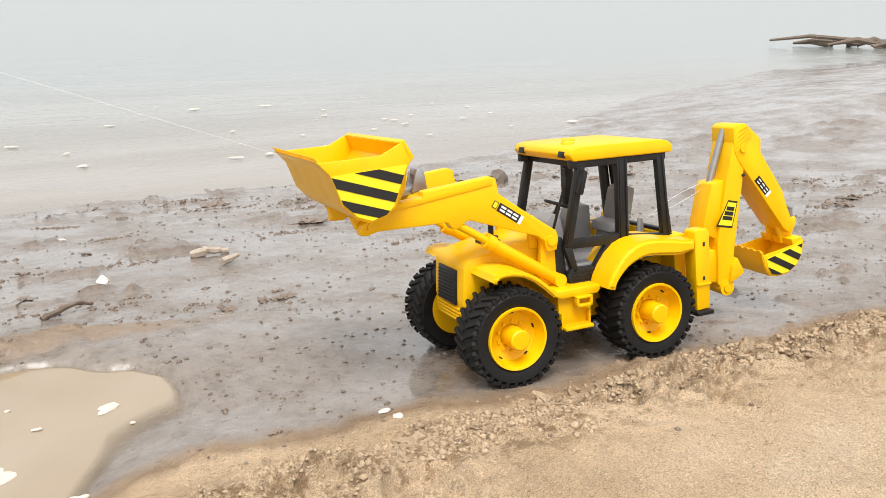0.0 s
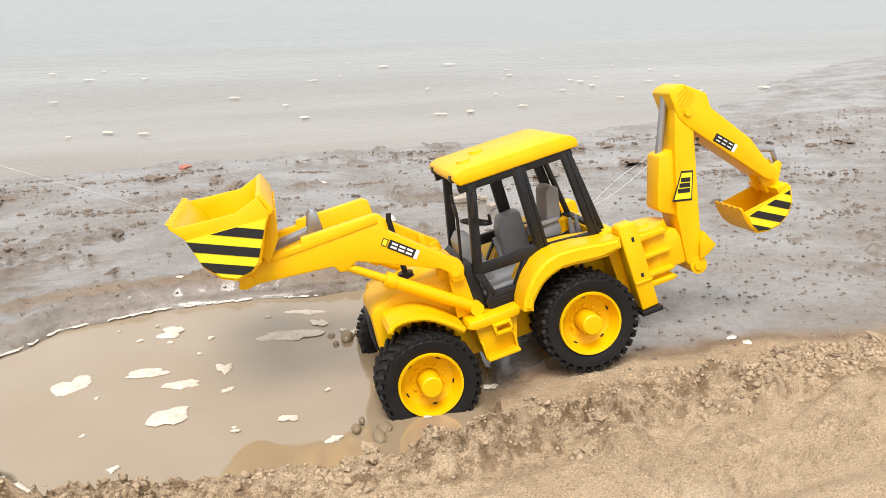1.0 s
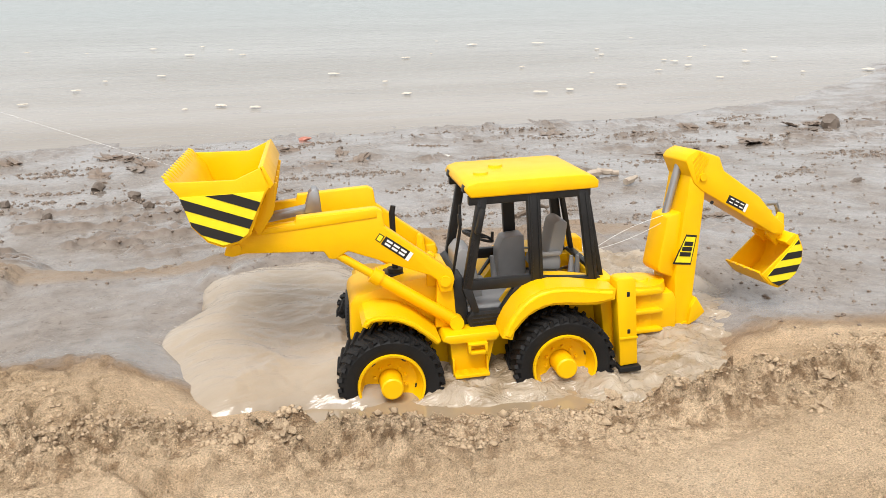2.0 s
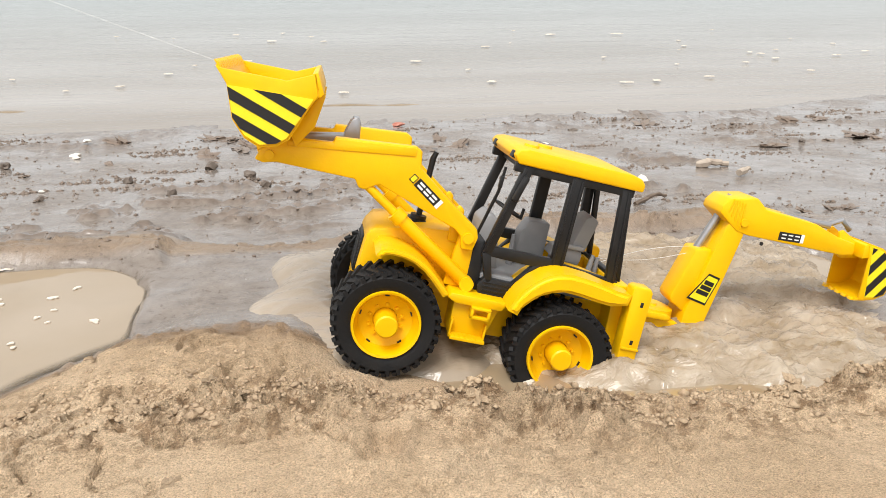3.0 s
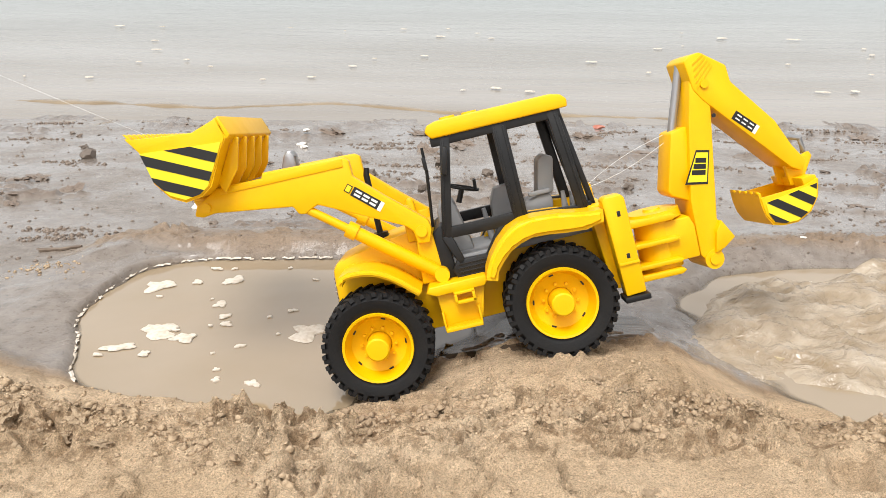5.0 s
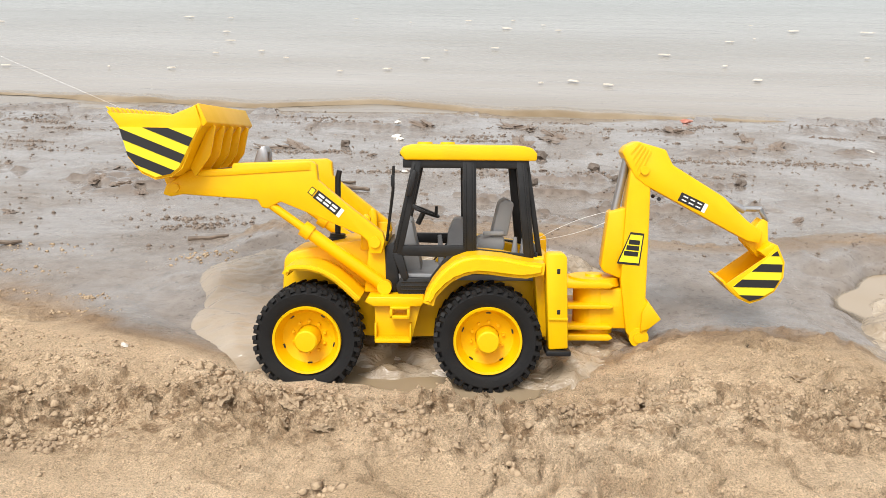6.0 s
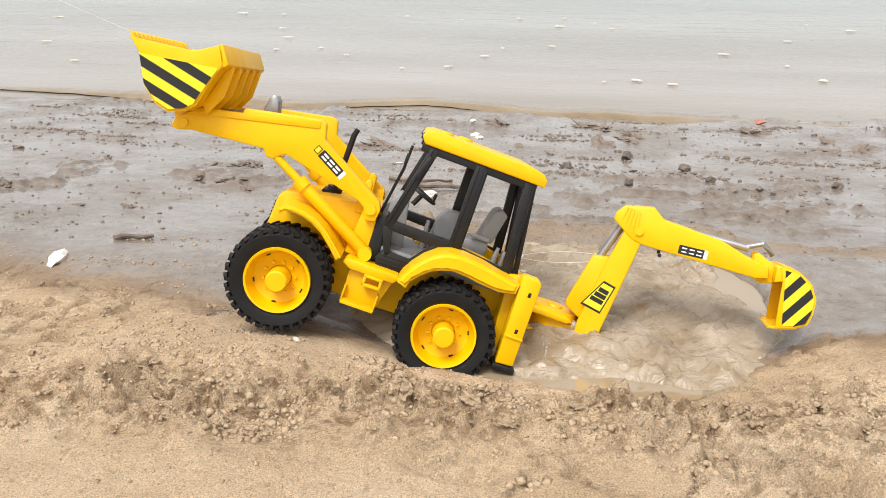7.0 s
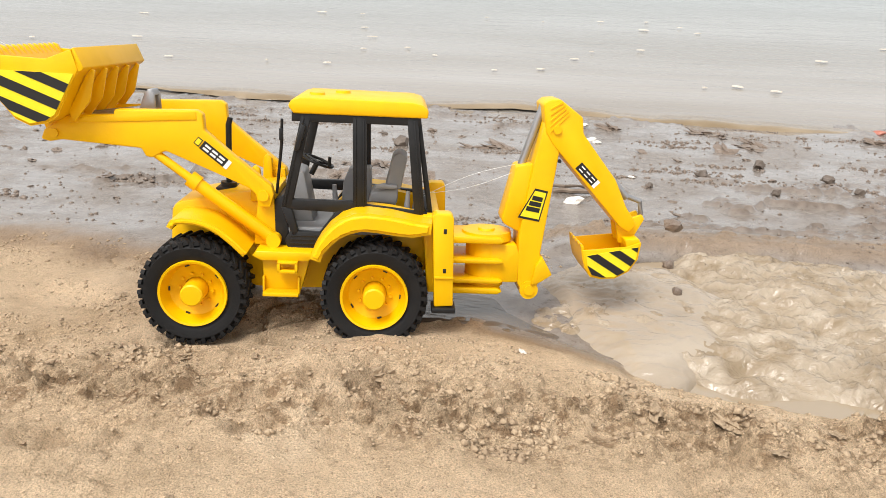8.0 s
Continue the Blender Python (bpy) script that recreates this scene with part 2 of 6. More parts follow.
def moved(bm, m):
    bmesh.ops.transform(bm, matrix=m, verts=bm.verts)
    return bm


# ---- materials ----
def material(name, colour, rough=0.5, metal=0.0, vary=0.0, scale=40.0, bump=0.0, bump_scale=200.0, second=None, ior=1.45, coat=0.0, detail=6.0):
    """A principled surface whose colour drifts towards second and whose relief is noise; scales are per metre."""
    m = bpy.data.materials.new(name)
    m.use_nodes = True
    n, l = m.node_tree.nodes, m.node_tree.links
    b = n["Principled BSDF"]
    b.inputs["Base Color"].default_value = (*colour, 1)
    b.inputs["Roughness"].default_value = rough
    b.inputs["Metallic"].default_value = metal
    b.inputs["IOR"].default_value = ior
    b.inputs["Coat Weight"].default_value = coat
    co = n.new("ShaderNodeTexCoord")
    if vary:
        no = n.new("ShaderNodeTexNoise")
        no.inputs["Scale"].default_value, no.inputs["Detail"].default_value = scale, detail
        l.new(co.outputs["Object"], no.inputs["Vector"])
        ramp = n.new("ShaderNodeValToRGB")
        ramp.color_ramp.elements[0].position, ramp.color_ramp.elements[1].position = 0.42, 0.72
        ramp.color_ramp.elements[0].color = (0, 0, 0, 1)
        ramp.color_ramp.elements[1].color = (vary, vary, vary, 1)
        l.new(no.outputs["Fac"], ramp.inputs["Fac"])
        mix = n.new("ShaderNodeMix")
        mix.data_type = "RGBA"
        mix.inputs[6].default_value = (*colour, 1)
        mix.inputs[7].default_value = (*(second or [c * 0.6 for c in colour]), 1)
        l.new(ramp.outputs["Color"], mix.inputs[0])
        l.new(mix.outputs[2], b.inputs["Base Color"])
        ro = n.new("ShaderNodeMapRange")
        ro.inputs["To Min"].default_value, ro.inputs["To Max"].default_value = rough * 0.8, min(1, rough * 1.35)
        l.new(no.outputs["Fac"], ro.inputs["Value"])
        l.new(ro.outputs["Result"], b.inputs["Roughness"])
    if bump:
        no2 = n.new("ShaderNodeTexNoise")
        no2.inputs["Scale"].default_value, no2.inputs["Detail"].default_value = bump_scale, 4
        l.new(co.outputs["Object"], no2.inputs["Vector"])
        bu = n.new("ShaderNodeBump")
        bu.inputs["Distance"].default_value = bump
        l.new(no2.outputs["Fac"], bu.inputs["Height"])
        l.new(bu.outputs["Normal"], b.inputs["Normal"])
    return m


YELLOW = material("yellow_plastic", (0.84, 0.475, 0.0005), 0.36, vary=0.35, scale=55, second=(0.70, 0.385, 0.004), bump=0.00012, bump_scale=700, ior=1.34)
STRIPE_YELLOW = material("yellow_sticker", (0.83, 0.70, 0.015), 0.4, vary=0.2, scale=120)
# black of the stickers, and of the shade put into slots and pin holes
STRIPE_HOLE_BLACK = material("black_sticker", (0.012, 0.012, 0.013), 0.42)
WHITE = material("white_sticker", (0.78, 0.78, 0.76), 0.45)
RUBBER = material("black_rubber", (0.007, 0.007, 0.0075), 0.6, vary=0.35, scale=70, second=(0.020, 0.017, 0.014), bump=0.0003, bump_scale=500, ior=1.36)
BLACK = material("black_plastic", (0.010, 0.0105, 0.0115), 0.42, vary=0.5, scale=90, second=(0.022, 0.022, 0.023), bump=0.0002, bump_scale=350, ior=1.38)
GREY = material("grey_plastic", (0.23, 0.233, 0.24), 0.42, vary=0.3, scale=60, second=(0.34, 0.335, 0.33))
STEEL = material("grey_metal", (0.36, 0.36, 0.37), 0.32, metal=0.7, vary=0.3, scale=90)
THREAD = material("white_thread", (0.75, 0.75, 0.74), 0.5)
FOAM = material("foam", (0.64, 0.58, 0.50), 0.6, vary=0.8, scale=240, second=(0.46, 0.38, 0.29), bump=0.0006, bump_scale=420)
STONE_DARK = material("dark_mud_stone", (0.115, 0.088, 0.068), 0.45, vary=0.6, scale=3, second=(0.2, 0.16, 0.13), bump=0.0012, bump_scale=9)
STONE_RED = material("red_stone", (0.36, 0.11, 0.07), 0.5, vary=0.5, scale=3, second=(0.6, 0.35, 0.28))
SHELL = material("white_shell", (0.74, 0.69, 0.62), 0.45, vary=0.4, scale=3, second=(0.5, 0.42, 0.34), bump=0.0012, bump_scale=9)
WOOD = material("driftwood", (0.11, 0.078, 0.055), 0.6, vary=0.7, scale=60, second=(0.27, 0.21, 0.16), bump=0.001, bump_scale=120)
PALE_WOOD = material("pale_driftwood", (0.42, 0.35, 0.28), 0.6, vary=0.6, scale=70, second=(0.2, 0.15, 0.12), bump=0.001, bump_scale=150)
CLOD = material("sand_clod", (0.46, 0.34, 0.22), 0.92, vary=0.8, scale=30, second=(0.27, 0.19, 0.12), bump=0.0022, bump_scale=380)
CLOD_LUMP = material("sand_lump", (0.42, 0.31, 0.20), 0.92, vary=0.7, scale=4, second=(0.26, 0.185, 0.12), bump=0.002, bump_scale=9)
MUD_LUMP = material("wet_mud_lump", (0.165, 0.122, 0.092), 0.3, vary=0.7, scale=3, second=(0.24, 0.19, 0.15), bump=0.0012, bump_scale=8)
MUD_CLOD = material("wet_mud_clod", (0.165, 0.122, 0.092), 0.3, vary=0.7, scale=60, second=(0.24, 0.19, 0.15), bump=0.0012, bump_scale=260)


def ground_material():
    """Pale dry sand that turns to dark glossy mud where the ground is wet."""
    m = bpy.data.materials.new("beach")
    m.use_nodes = True
    n, l = m.node_tree.nodes, m.node_tree.links
    b = n["Principled BSDF"]
    co = n.new("ShaderNodeTexCoord").outputs["Object"]
    wet = n.new("ShaderNodeAttribute")
    wet.attribute_name = "wet"

    def noise_tex(scale, detail=5.0, rough=0.6):
        t = n.new("ShaderNodeTexNoise")
        t.inputs["Scale"].default_value, t.inputs["Detail"].default_value, t.inputs["Roughness"].default_value = scale, detail, rough
        l.new(co, t.inputs["Vector"])
        return t.outputs["Fac"]

    def ramp(fac, stops):
        r = n.new("ShaderNodeValToRGB")
        while len(r.color_ramp.elements) < len(stops):
            r.color_ramp.elements.new(0.5)
        for e, (p, c) in zip(r.color_ramp.elements, stops):
            e.position, e.color = p, (*c, 1)
        l.new(fac, r.inputs["Fac"])
        return r.outputs["Color"]

    def mix(fac, a, c, mode="MIX"):
        x = n.new("ShaderNodeMix")
        x.data_type, x.blend_type = "RGBA", mode
        if isinstance(fac, float):
            x.inputs[0].default_value = fac
        else:
            l.new(fac, x.inputs[0])
        l.new(a, x.inputs[6])
        l.new(c, x.inputs[7])
        return x.outputs[2]

    patches, grains, blots = noise_tex(9, 6), noise_tex(900, 3, 0.8), noise_tex(60, 6)
    sand = ramp(patches, [(0.3, (0.60, 0.435, 0.275)), (0.55, (0.74, 0.555, 0.37)), (0.75, (0.82, 0.645, 0.455))])
    sand = mix(0.8, sand, ramp(grains, [(0.30, (0.34, 0.30, 0.26)), (0.45, (0.86, 0.84, 0.81)), (0.68, (1.45, 1.43, 1.39))]), "MULTIPLY")
    mud = ramp(blots, [(0.26, (0.135, 0.108, 0.086)), (0.45, (0.200, 0.168, 0.141)), (0.75, (0.255, 0.221, 0.191))])
    mud = mix(0.4, mud, ramp(grains, [(0.3, (0.6, 0.58, 0.55)), (0.7, (1.15, 1.12, 1.1))]), "MULTIPLY")
    # specks and crumbs of darker mud
    specks = ramp(noise_tex(170, 5, 0.72), [(0.57, (0, 0, 0)), (0.63, (0.75, 0.75, 0.75))])
    mud = mix(specks, mud, ramp(blots, [(0.3, (0.075, 0.055, 0.042)), (0.7, (0.125, 0.096, 0.075))]))
    # on the sand the same specks paint in the shading of crumbs
    sand = mix(specks, sand, mix(1.0, sand, ramp(blots, [(0.3, (0.60, 0.56, 0.52)), (0.7, (0.78, 0.75, 0.72))]), "MULTIPLY"))
    damp = mix(1.0, sand, ramp(patches, [(0.3, (0.35, 0.315, 0.28)), (0.7, (0.47, 0.435, 0.40))]), "MULTIPLY")
    def stretch_fac(lo, hi):
        g = n.new("ShaderNodeMapRange")
        g.inputs["From Min"].default_value, g.inputs["From Max"].default_value = lo, hi
        l.new(wet.outputs["Fac"], g.inputs["Value"])
        return g.outputs["Result"]
    # freshly turned, still damp sand among the rim's crumbs, plus painted crevice shade
    rim = n.new("ShaderNodeAttribute")
    rim.attribute_name = "rim"
    turned = n.new("ShaderNodeMath")
    turned.operation = "MULTIPLY"
    l.new(rim.outputs["Fac"], turned.inputs[0])
    l.new(ramp(noise_tex(75, 7, 0.7), [(0.42, (1, 1, 1)), (0.52, (0, 0, 0))]), turned.inputs[1])
    damp_and_crevice = mix(1.0, sand, ramp(patches, [(0.3, (0.46, 0.40, 0.34)), (0.7, (0.60, 0.54, 0.48))]), "MULTIPLY")
    sand = mix(turned.outputs[0], sand, damp_and_crevice)
    torn = n.new("ShaderNodeAttribute")
    torn.attribute_name = "torn"
    brown = ramp(blots, [(0.3, (0.105, 0.077, 0.057)), (0.7, (0.20, 0.152, 0.116))])
    mud = mix(torn.outputs["Fac"], mud, brown)
    l.new(mix(stretch_fac(0.5, 0.95), mix(stretch_fac(0.05, 0.45), sand, damp), mud), b.inputs["Base Color"])
    film_of_water = n.new("ShaderNodeMath")
    film_of_water.operation = "MULTIPLY"
    l.new(stretch_fac(0.6, 1.0), film_of_water.inputs[0])
    pud = n.new("ShaderNodeMapRange")
    pud.inputs["From Min"].default_value, pud.inputs["From Max"].default_value = 0.60, 0.40
    l.new(noise_tex(7, 6, 0.62), pud.inputs["Value"])
    l.new(pud.outputs["Result"], film_of_water.inputs[1])
    l.new(film_of_water.outputs[0], b.inputs["Coat Weight"])
    b.inputs["Coat Roughness"].default_value, b.inputs["Coat IOR"].default_value = 0.06, 1.4
    # gloss: wet film with duller patches
    film = n.new("ShaderNodeMapRange")
    film.inputs["From Min"].default_value, film.inputs["From Max"].default_value = 0.35, 0.7
    film.inputs["To Min"].default_value, film.inputs["To Max"].default_value = 0.10, 0.34
    l.new(noise_tex(16, 7, 0.65), film.inputs["Value"])
    rough = n.new("ShaderNodeMix")
    rough.data_type = "FLOAT"
    l.new(wet.outputs["Fac"], rough.inputs[0])
    rough.inputs[2].default_value = 0.9
    l.new(film.outputs["Result"], rough.inputs[3])
    l.new(rough.outputs[0], b.inputs["Roughness"])
    # relief: coarse crumbs and grains, calmed where a film of water lies on the mud
    def bump(height_out, distance, below=None):
        u = n.new("ShaderNodeBump")
        u.inputs["Distance"].default_value = distance
        l.new(height_out, u.inputs["Height"])
        if below:
            l.new(below, u.inputs["Normal"])
        return u
    calm = n.new("ShaderNodeMapRange")
    calm.inputs["To Min"].default_value, calm.inputs["To Max"].default_value = 1.0, 0.20
    l.new(wet.outputs["Fac"], calm.inputs["Value"])
    b0 = bump(noise_tex(48, 8, 0.68), 0.0135)
    l.new(calm.outputs["Result"], b0.inputs["Strength"])
    b1 = bump(noise_tex(140, 6, 0.68), 0.007, b0.outputs["Normal"])
    l.new(calm.outputs["Result"], b1.inputs["Strength"])
    b2 = bump(noise_tex(750, 3, 0.7), 0.0016, b1.outputs["Normal"])
    l.new(calm.outputs["Result"], b2.inputs["Strength"])
    l.new(b2.outputs["Normal"], b.inputs["Normal"])
    return m


def water_material(name, colour, second, scale, rough, wave_scale, wave, stretch=(1, 1, 1), ior=1.4, swirl=0.0):
    """Opaque silty water with a mirror-like skin and fine ripples."""
    m = bpy.data.materials.new(name)
    m.use_nodes = True
    n, l = m.node_tree.nodes, m.node_tree.links
    b = n["Principled BSDF"]
    b.inputs["Roughness"].default_value, b.inputs["IOR"].default_value = rough, ior
    co = n.new("ShaderNodeTexCoord")
    mp = n.new("ShaderNodeMapping")
    mp.inputs["Scale"].default_value = stretch
    l.new(co.outputs["Object"], mp.inputs["Vector"])
    no = n.new("ShaderNodeTexNoise")
    no.inputs["Scale"].default_value, no.inputs["Detail"].default_value = scale, 4 + 3 * swirl
    no.inputs["Distortion"].default_value = swirl
    l.new(mp.outputs["Vector"], no.inputs["Vector"])
    r = n.new("ShaderNodeValToRGB")
    r.color_ramp.elements[0].position, r.color_ramp.elements[1].position = 0.35, 0.68
    r.color_ramp.elements[0].color, r.color_ramp.elements[1].color = (*colour, 1), (*second, 1)
    l.new(no.outputs["Fac"], r.inputs["Fac"])
    l.new(r.outputs["Color"], b.inputs["Base Color"])
    wv = n.new("ShaderNodeTexNoise")
    wv.inputs["Scale"].default_value, wv.inputs["Detail"].default_value, wv.inputs["Roughness"].default_value = wave_scale, 5, 0.55
    wv.inputs["Distortion"].default_value = swirl * 0.5
    l.new(mp.outputs["Vector"], wv.inputs["Vector"])
    u = n.new("ShaderNodeBump")
    u.inputs["Distance"].default_value = wave
    l.new(wv.outputs["Fac"], u.inputs["Height"])
    l.new(u.outputs["Normal"], b.inputs["Normal"])
    return m


def sea_material():
    """Silty shallows by the beach that clear to grey-green further out."""
    m = water_material("sea_water", (0.215, 0.185, 0.15), (0.315, 0.29, 0.26), 1.3, 0.12, 7.0, 0.006, (0.35, 1.6, 1), 1.38)
    n, l = m.node_tree.nodes, m.node_tree.links
    b = n["Principled BSDF"]
    near = b.inputs["Base Color"].links[0].from_socket
    co = n.new("ShaderNodeTexCoord")
    axes = n.new("ShaderNodeSeparateXYZ")
    l.new(co.outputs["Object"], axes.inputs["Vector"])
    out = n.new("ShaderNodeMapRange")
    out.inputs["From Min"].default_value, out.inputs["From Max"].default_value = 1.6, 5.5
    l.new(axes.outputs["Y"], out.inputs["Value"])
    mix = n.new("ShaderNodeMix")
    mix.data_type = "RGBA"
    l.new(out.outputs["Result"], mix.inputs[0])
    l.new(near, mix.inputs[6])
    mix.inputs[7].default_value = (0.225, 0.26, 0.25, 1)
    l.new(mix.outputs[2], b.inputs["Base Color"])
    return m


def shallow(m, deep):
    """Water that lets the ground show through where it is shallower than deep."""
    n, l = m.node_tree.nodes, m.node_tree.links
    at = n.new("ShaderNodeAttribute")
    at.attribute_name = "depth"
    g = n.new("ShaderNodeMapRange")
    g.inputs["From Min"].default_value, g.inputs["From Max"].default_value = 0.0, deep
    g.inputs["To Min"].default_value = 0.15
    l.new(at.outputs["Fac"], g.inputs["Value"])
    l.new(g.outputs["Result"], n["Principled BSDF"].inputs["Alpha"])
    return m


BEACH = ground_material()
SEA = sea_material()
POOL = shallow(water_material("pool_water", (0.275, 0.205, 0.125), (0.32, 0.25, 0.17), 6.0, 0.02, 14.0, 0.0004, ior=2.1), 0.006)
WAVE = water_material("wave_water", (0.20, 0.145, 0.085), (0.27, 0.21, 0.14), 9.0, 0.12, 40.0, 0.003)
# swirls of foam and silt; their contrast also stands in for broken reflections
CHURNED = water_material("churned_water", (0.25, 0.185, 0.115), (0.42, 0.35, 0.265), 14.0, 0.06, 46.0, 0.007, (1, 1.5, 1), ior=1.5, swirl=1.6)
BOW = water_material("bow_water", (0.29, 0.23, 0.165), (0.38, 0.32, 0.25), 7.0, 0.05, 45.0, 0.0022, (0.6, 1.5, 1), ior=1.5, swirl=0.8)
# dark base colour stands in for the toy's mirrored underside and its shade
SHADED_WATER = water_material("thin_water", (0.075, 0.056, 0.040), (0.125, 0.095, 0.070), 12.0, 0.03, 60.0, 0.0016, (0.7, 1.4, 1), ior=1.4)


# ---- the beach: one sheet to the horizon ----
def spread(lo, hi, fine, start_step, far_lo, far_hi, grow, fast=1.12, fast_from=9.0):
    mid = list(np.arange(lo, hi + fine / 2, fine))
    up, s = [], start_step
    while (up[-1] if up else mid[-1]) < far_hi:
        up.append((up[-1] if up else mid[-1]) + s)
        s *= grow if s < fast_from else fast
    down, s = [], start_step
    while (down[-1] if down else mid[0]) > far_lo:
        down.append((down[-1] if down else mid[0]) - s)
        s *= grow if s < fast_from else fast
    return np.array(down[::-1] + mid + up)


def build_beach():
    xs = spread(-1.95, 0.55, 0.0028, 0.006, -400, 400, 1.018, 1.15, 0.03)
    ys = spread(-0.30, 0.32, 0.0028, 0.0042, -60, 500, 1.012, 1.10, 0.014)
    gx, gy = np.meshgrid(xs, ys)
    z = height(gx, gy)
    z = np.maximum(z, -6.0)
    wet = ground_parts(gx, gy)[1]
    nx, ny = len(xs), len(ys)
    me = bpy.data.meshes.new("ground")
    me.vertices.add(nx * ny)
    me.vertices.foreach_set("co", np.stack([gx, gy, z], -1).astype(np.float32).ravel())
    i = (np.arange(ny - 1)[:, None] * nx + np.arange(nx - 1)[None, :]).ravel()
    quads = np.stack([i, i + 1, i + nx + 1, i + nx], -1).astype(np.int32)
    me.loops.add(quads.size)
    me.loops.foreach_set("vertex_index", quads.ravel())
    me.polygons.add(len(quads))
    me.polygons.foreach_set("loop_start", (np.arange(len(quads)) * 4).astype(np.int32))
    me.update(calc_edges=True)
    me.polygons.foreach_set("use_smooth", np.ones(len(quads), bool))
    a = me.attributes.new("wet", "FLOAT", "POINT")
    a.data.foreach_set("value", wet.astype(np.float32).ravel())
    a = me.attributes.new("rim", "FLOAT", "POINT")
    a.data.foreach_set("value", (0.12 + 0.88 * np.clip(1.3 * ground_parts(gx, gy)[2], 0, 1)).astype(np.float32).ravel())
    a = me.attributes.new("torn", "FLOAT", "POINT")
    a.data.foreach_set("value", (torn_mud(gx, gy) * smooth(0.16, 0.30, gy + trodden(gx))).astype(np.float32).ravel())
    me.materials.append(BEACH)
    tagged(new("ground", me), "beach of pale dry sand and dark wet mud", "beach", kind="structure")


build_beach()


def sea():
    """Open water from the tide line to the horizon, in rows that widen with distance."""
    xs = spread(-6, 8, 0.05, 0.06, -900, 900, 1.12)
    ys = spread(1.0, 5.0, 0.03, 0.035, 0.95, 2500, 1.05)
    gx, gy = np.meshgrid(xs, ys)
    swell = 0.0012 * np.sin(gy * 7 + 1.5 * fbm(gx, gy, 1.5, 2, 111)) * smooth(1.4, 3.0, gy) + 0.0015 * fbm(gx * 0.4, gy, 0.35, 3, 112) * smooth(1.2, 2.2, gy)
    z = SEA_Z + swell * np.clip(8 / np.maximum(gy, 8), 0, 1)
    nx = len(xs)
    me = bpy.data.meshes.new("water")
    faces = [(j * nx + i, j * nx + i + 1, (j + 1) * nx + i + 1, (j + 1) * nx + i) for j in range(len(ys) - 1) for i in range(nx - 1)]
    me.from_pydata(np.stack([gx, gy, z], -1).reshape(-1, 3).tolist(), [], faces)
    for p in me.polygons:
        p.use_smooth = True
    me.materials.append(SEA)
    tagged(new("water", me), "calm grey silty sea under an overcast sky", "sea", kind="structure")


sea()


def pool(cx, cy, a, b, seed):
    xs, ys = np.arange(cx - a * 1.2, cx + a * 1.2, 0.005), np.arange(cy - b * 1.2, cy + b * 1.2, 0.005)
    gx, gy = np.meshgrid(xs, ys)
    r = pool_radius(gx, gy, cx, cy, a, b)
    z = POOL_Z + 0.0008 * fbm(gx, gy, 0.05, 2, seed)
    nx = len(xs)
    faces = [(j * nx + i, j * nx + i + 1, (j + 1) * nx + i + 1, (j + 1) * nx + i)
             for j in range(len(ys) - 1) for i in range(nx - 1) if r[j, i] < 1.12]
    me = bpy.data.meshes.new("pool_water")
    me.from_pydata(np.stack([gx, gy, z], -1).reshape(-1, 3).tolist(), [], faces)
    for p in me.polygons:
        p.use_smooth = True
    at = me.attributes.new("depth", "FLOAT", "POINT")
    at.data.foreach_set("value", (z - height(gx, gy)).astype(np.float32).ravel())
    me.materials.append(POOL)
    tagged(new("pool_water", me), "brown silty water filling a dug pool in the track", "pool", "pools in the track", kind="structure")


for seed, (cx, cy, a, b) in enumerate(POOLS):
    pool(cx, cy, a, b, 121 + seed)


# ---- the toy backhoe loader: x to its rear, y to its far side, origin at the middle of the front axle ----
MM = 0.001


def mm(*pairs):
    return [(x * MM, z * MM) for x, z in pairs]


def flip(poly, dx, dz):
    return [(x - dx, z - dz) for x, z in poly]


toy = tagged(new("toy_backhoe_loader"), "yellow plastic toy backhoe loader with black cab, wet from the pools", "toy")
toy.empty_display_size = 0.02
HUB_R, TYRE_R = 0.0255, 0.0420


def tyre_mesh(side):
    """A fat tyre with chevron lugs; side -1 is the camera's side."""
    y_in, y_out = 0.040, 0.077
    prof = [(HUB_R, y_in + 0.004), (0.031, y_in + 0.001), (0.0365, y_in), (0.0392, y_in + 0.003), (0.0398, y_in + 0.010), (0.0400, 0.0585),
            (0.0398, y_out - 0.010), (0.0392, y_out - 0.003), (0.0365, y_out), (0.031, y_out - 0.0006), (0.0285, y_out - 0.0016), (HUB_R, y_out - 0.003)]
    bm = lathe([(r, side * y) for r, y in prof], 56, closed=True)
    return bm


def block(name, sx, sy, sz, taper):
    bm = bmesh.new()
    bmesh.ops.create_cube(bm, size=1)
    bmesh.ops.transform(bm, matrix=Matrix.Diagonal((sx, sy, sz, 1)), verts=bm.verts)
    for v in bm.verts:
        if v.co.z > 0:
            v.co.x *= taper
            v.co.y *= 0.93
    ob = mesh_object(name, bm, RUBBER)
    data = ob.data
    bpy.data.objects.remove(ob)
    return data


LUG_MESH, SHOULDER_MESH = block("lug", 0.0040, 0.0180, 0.0030, 0.72), block("shoulder_lug", 0.0034, 0.0022, 0.0052, 0.8)


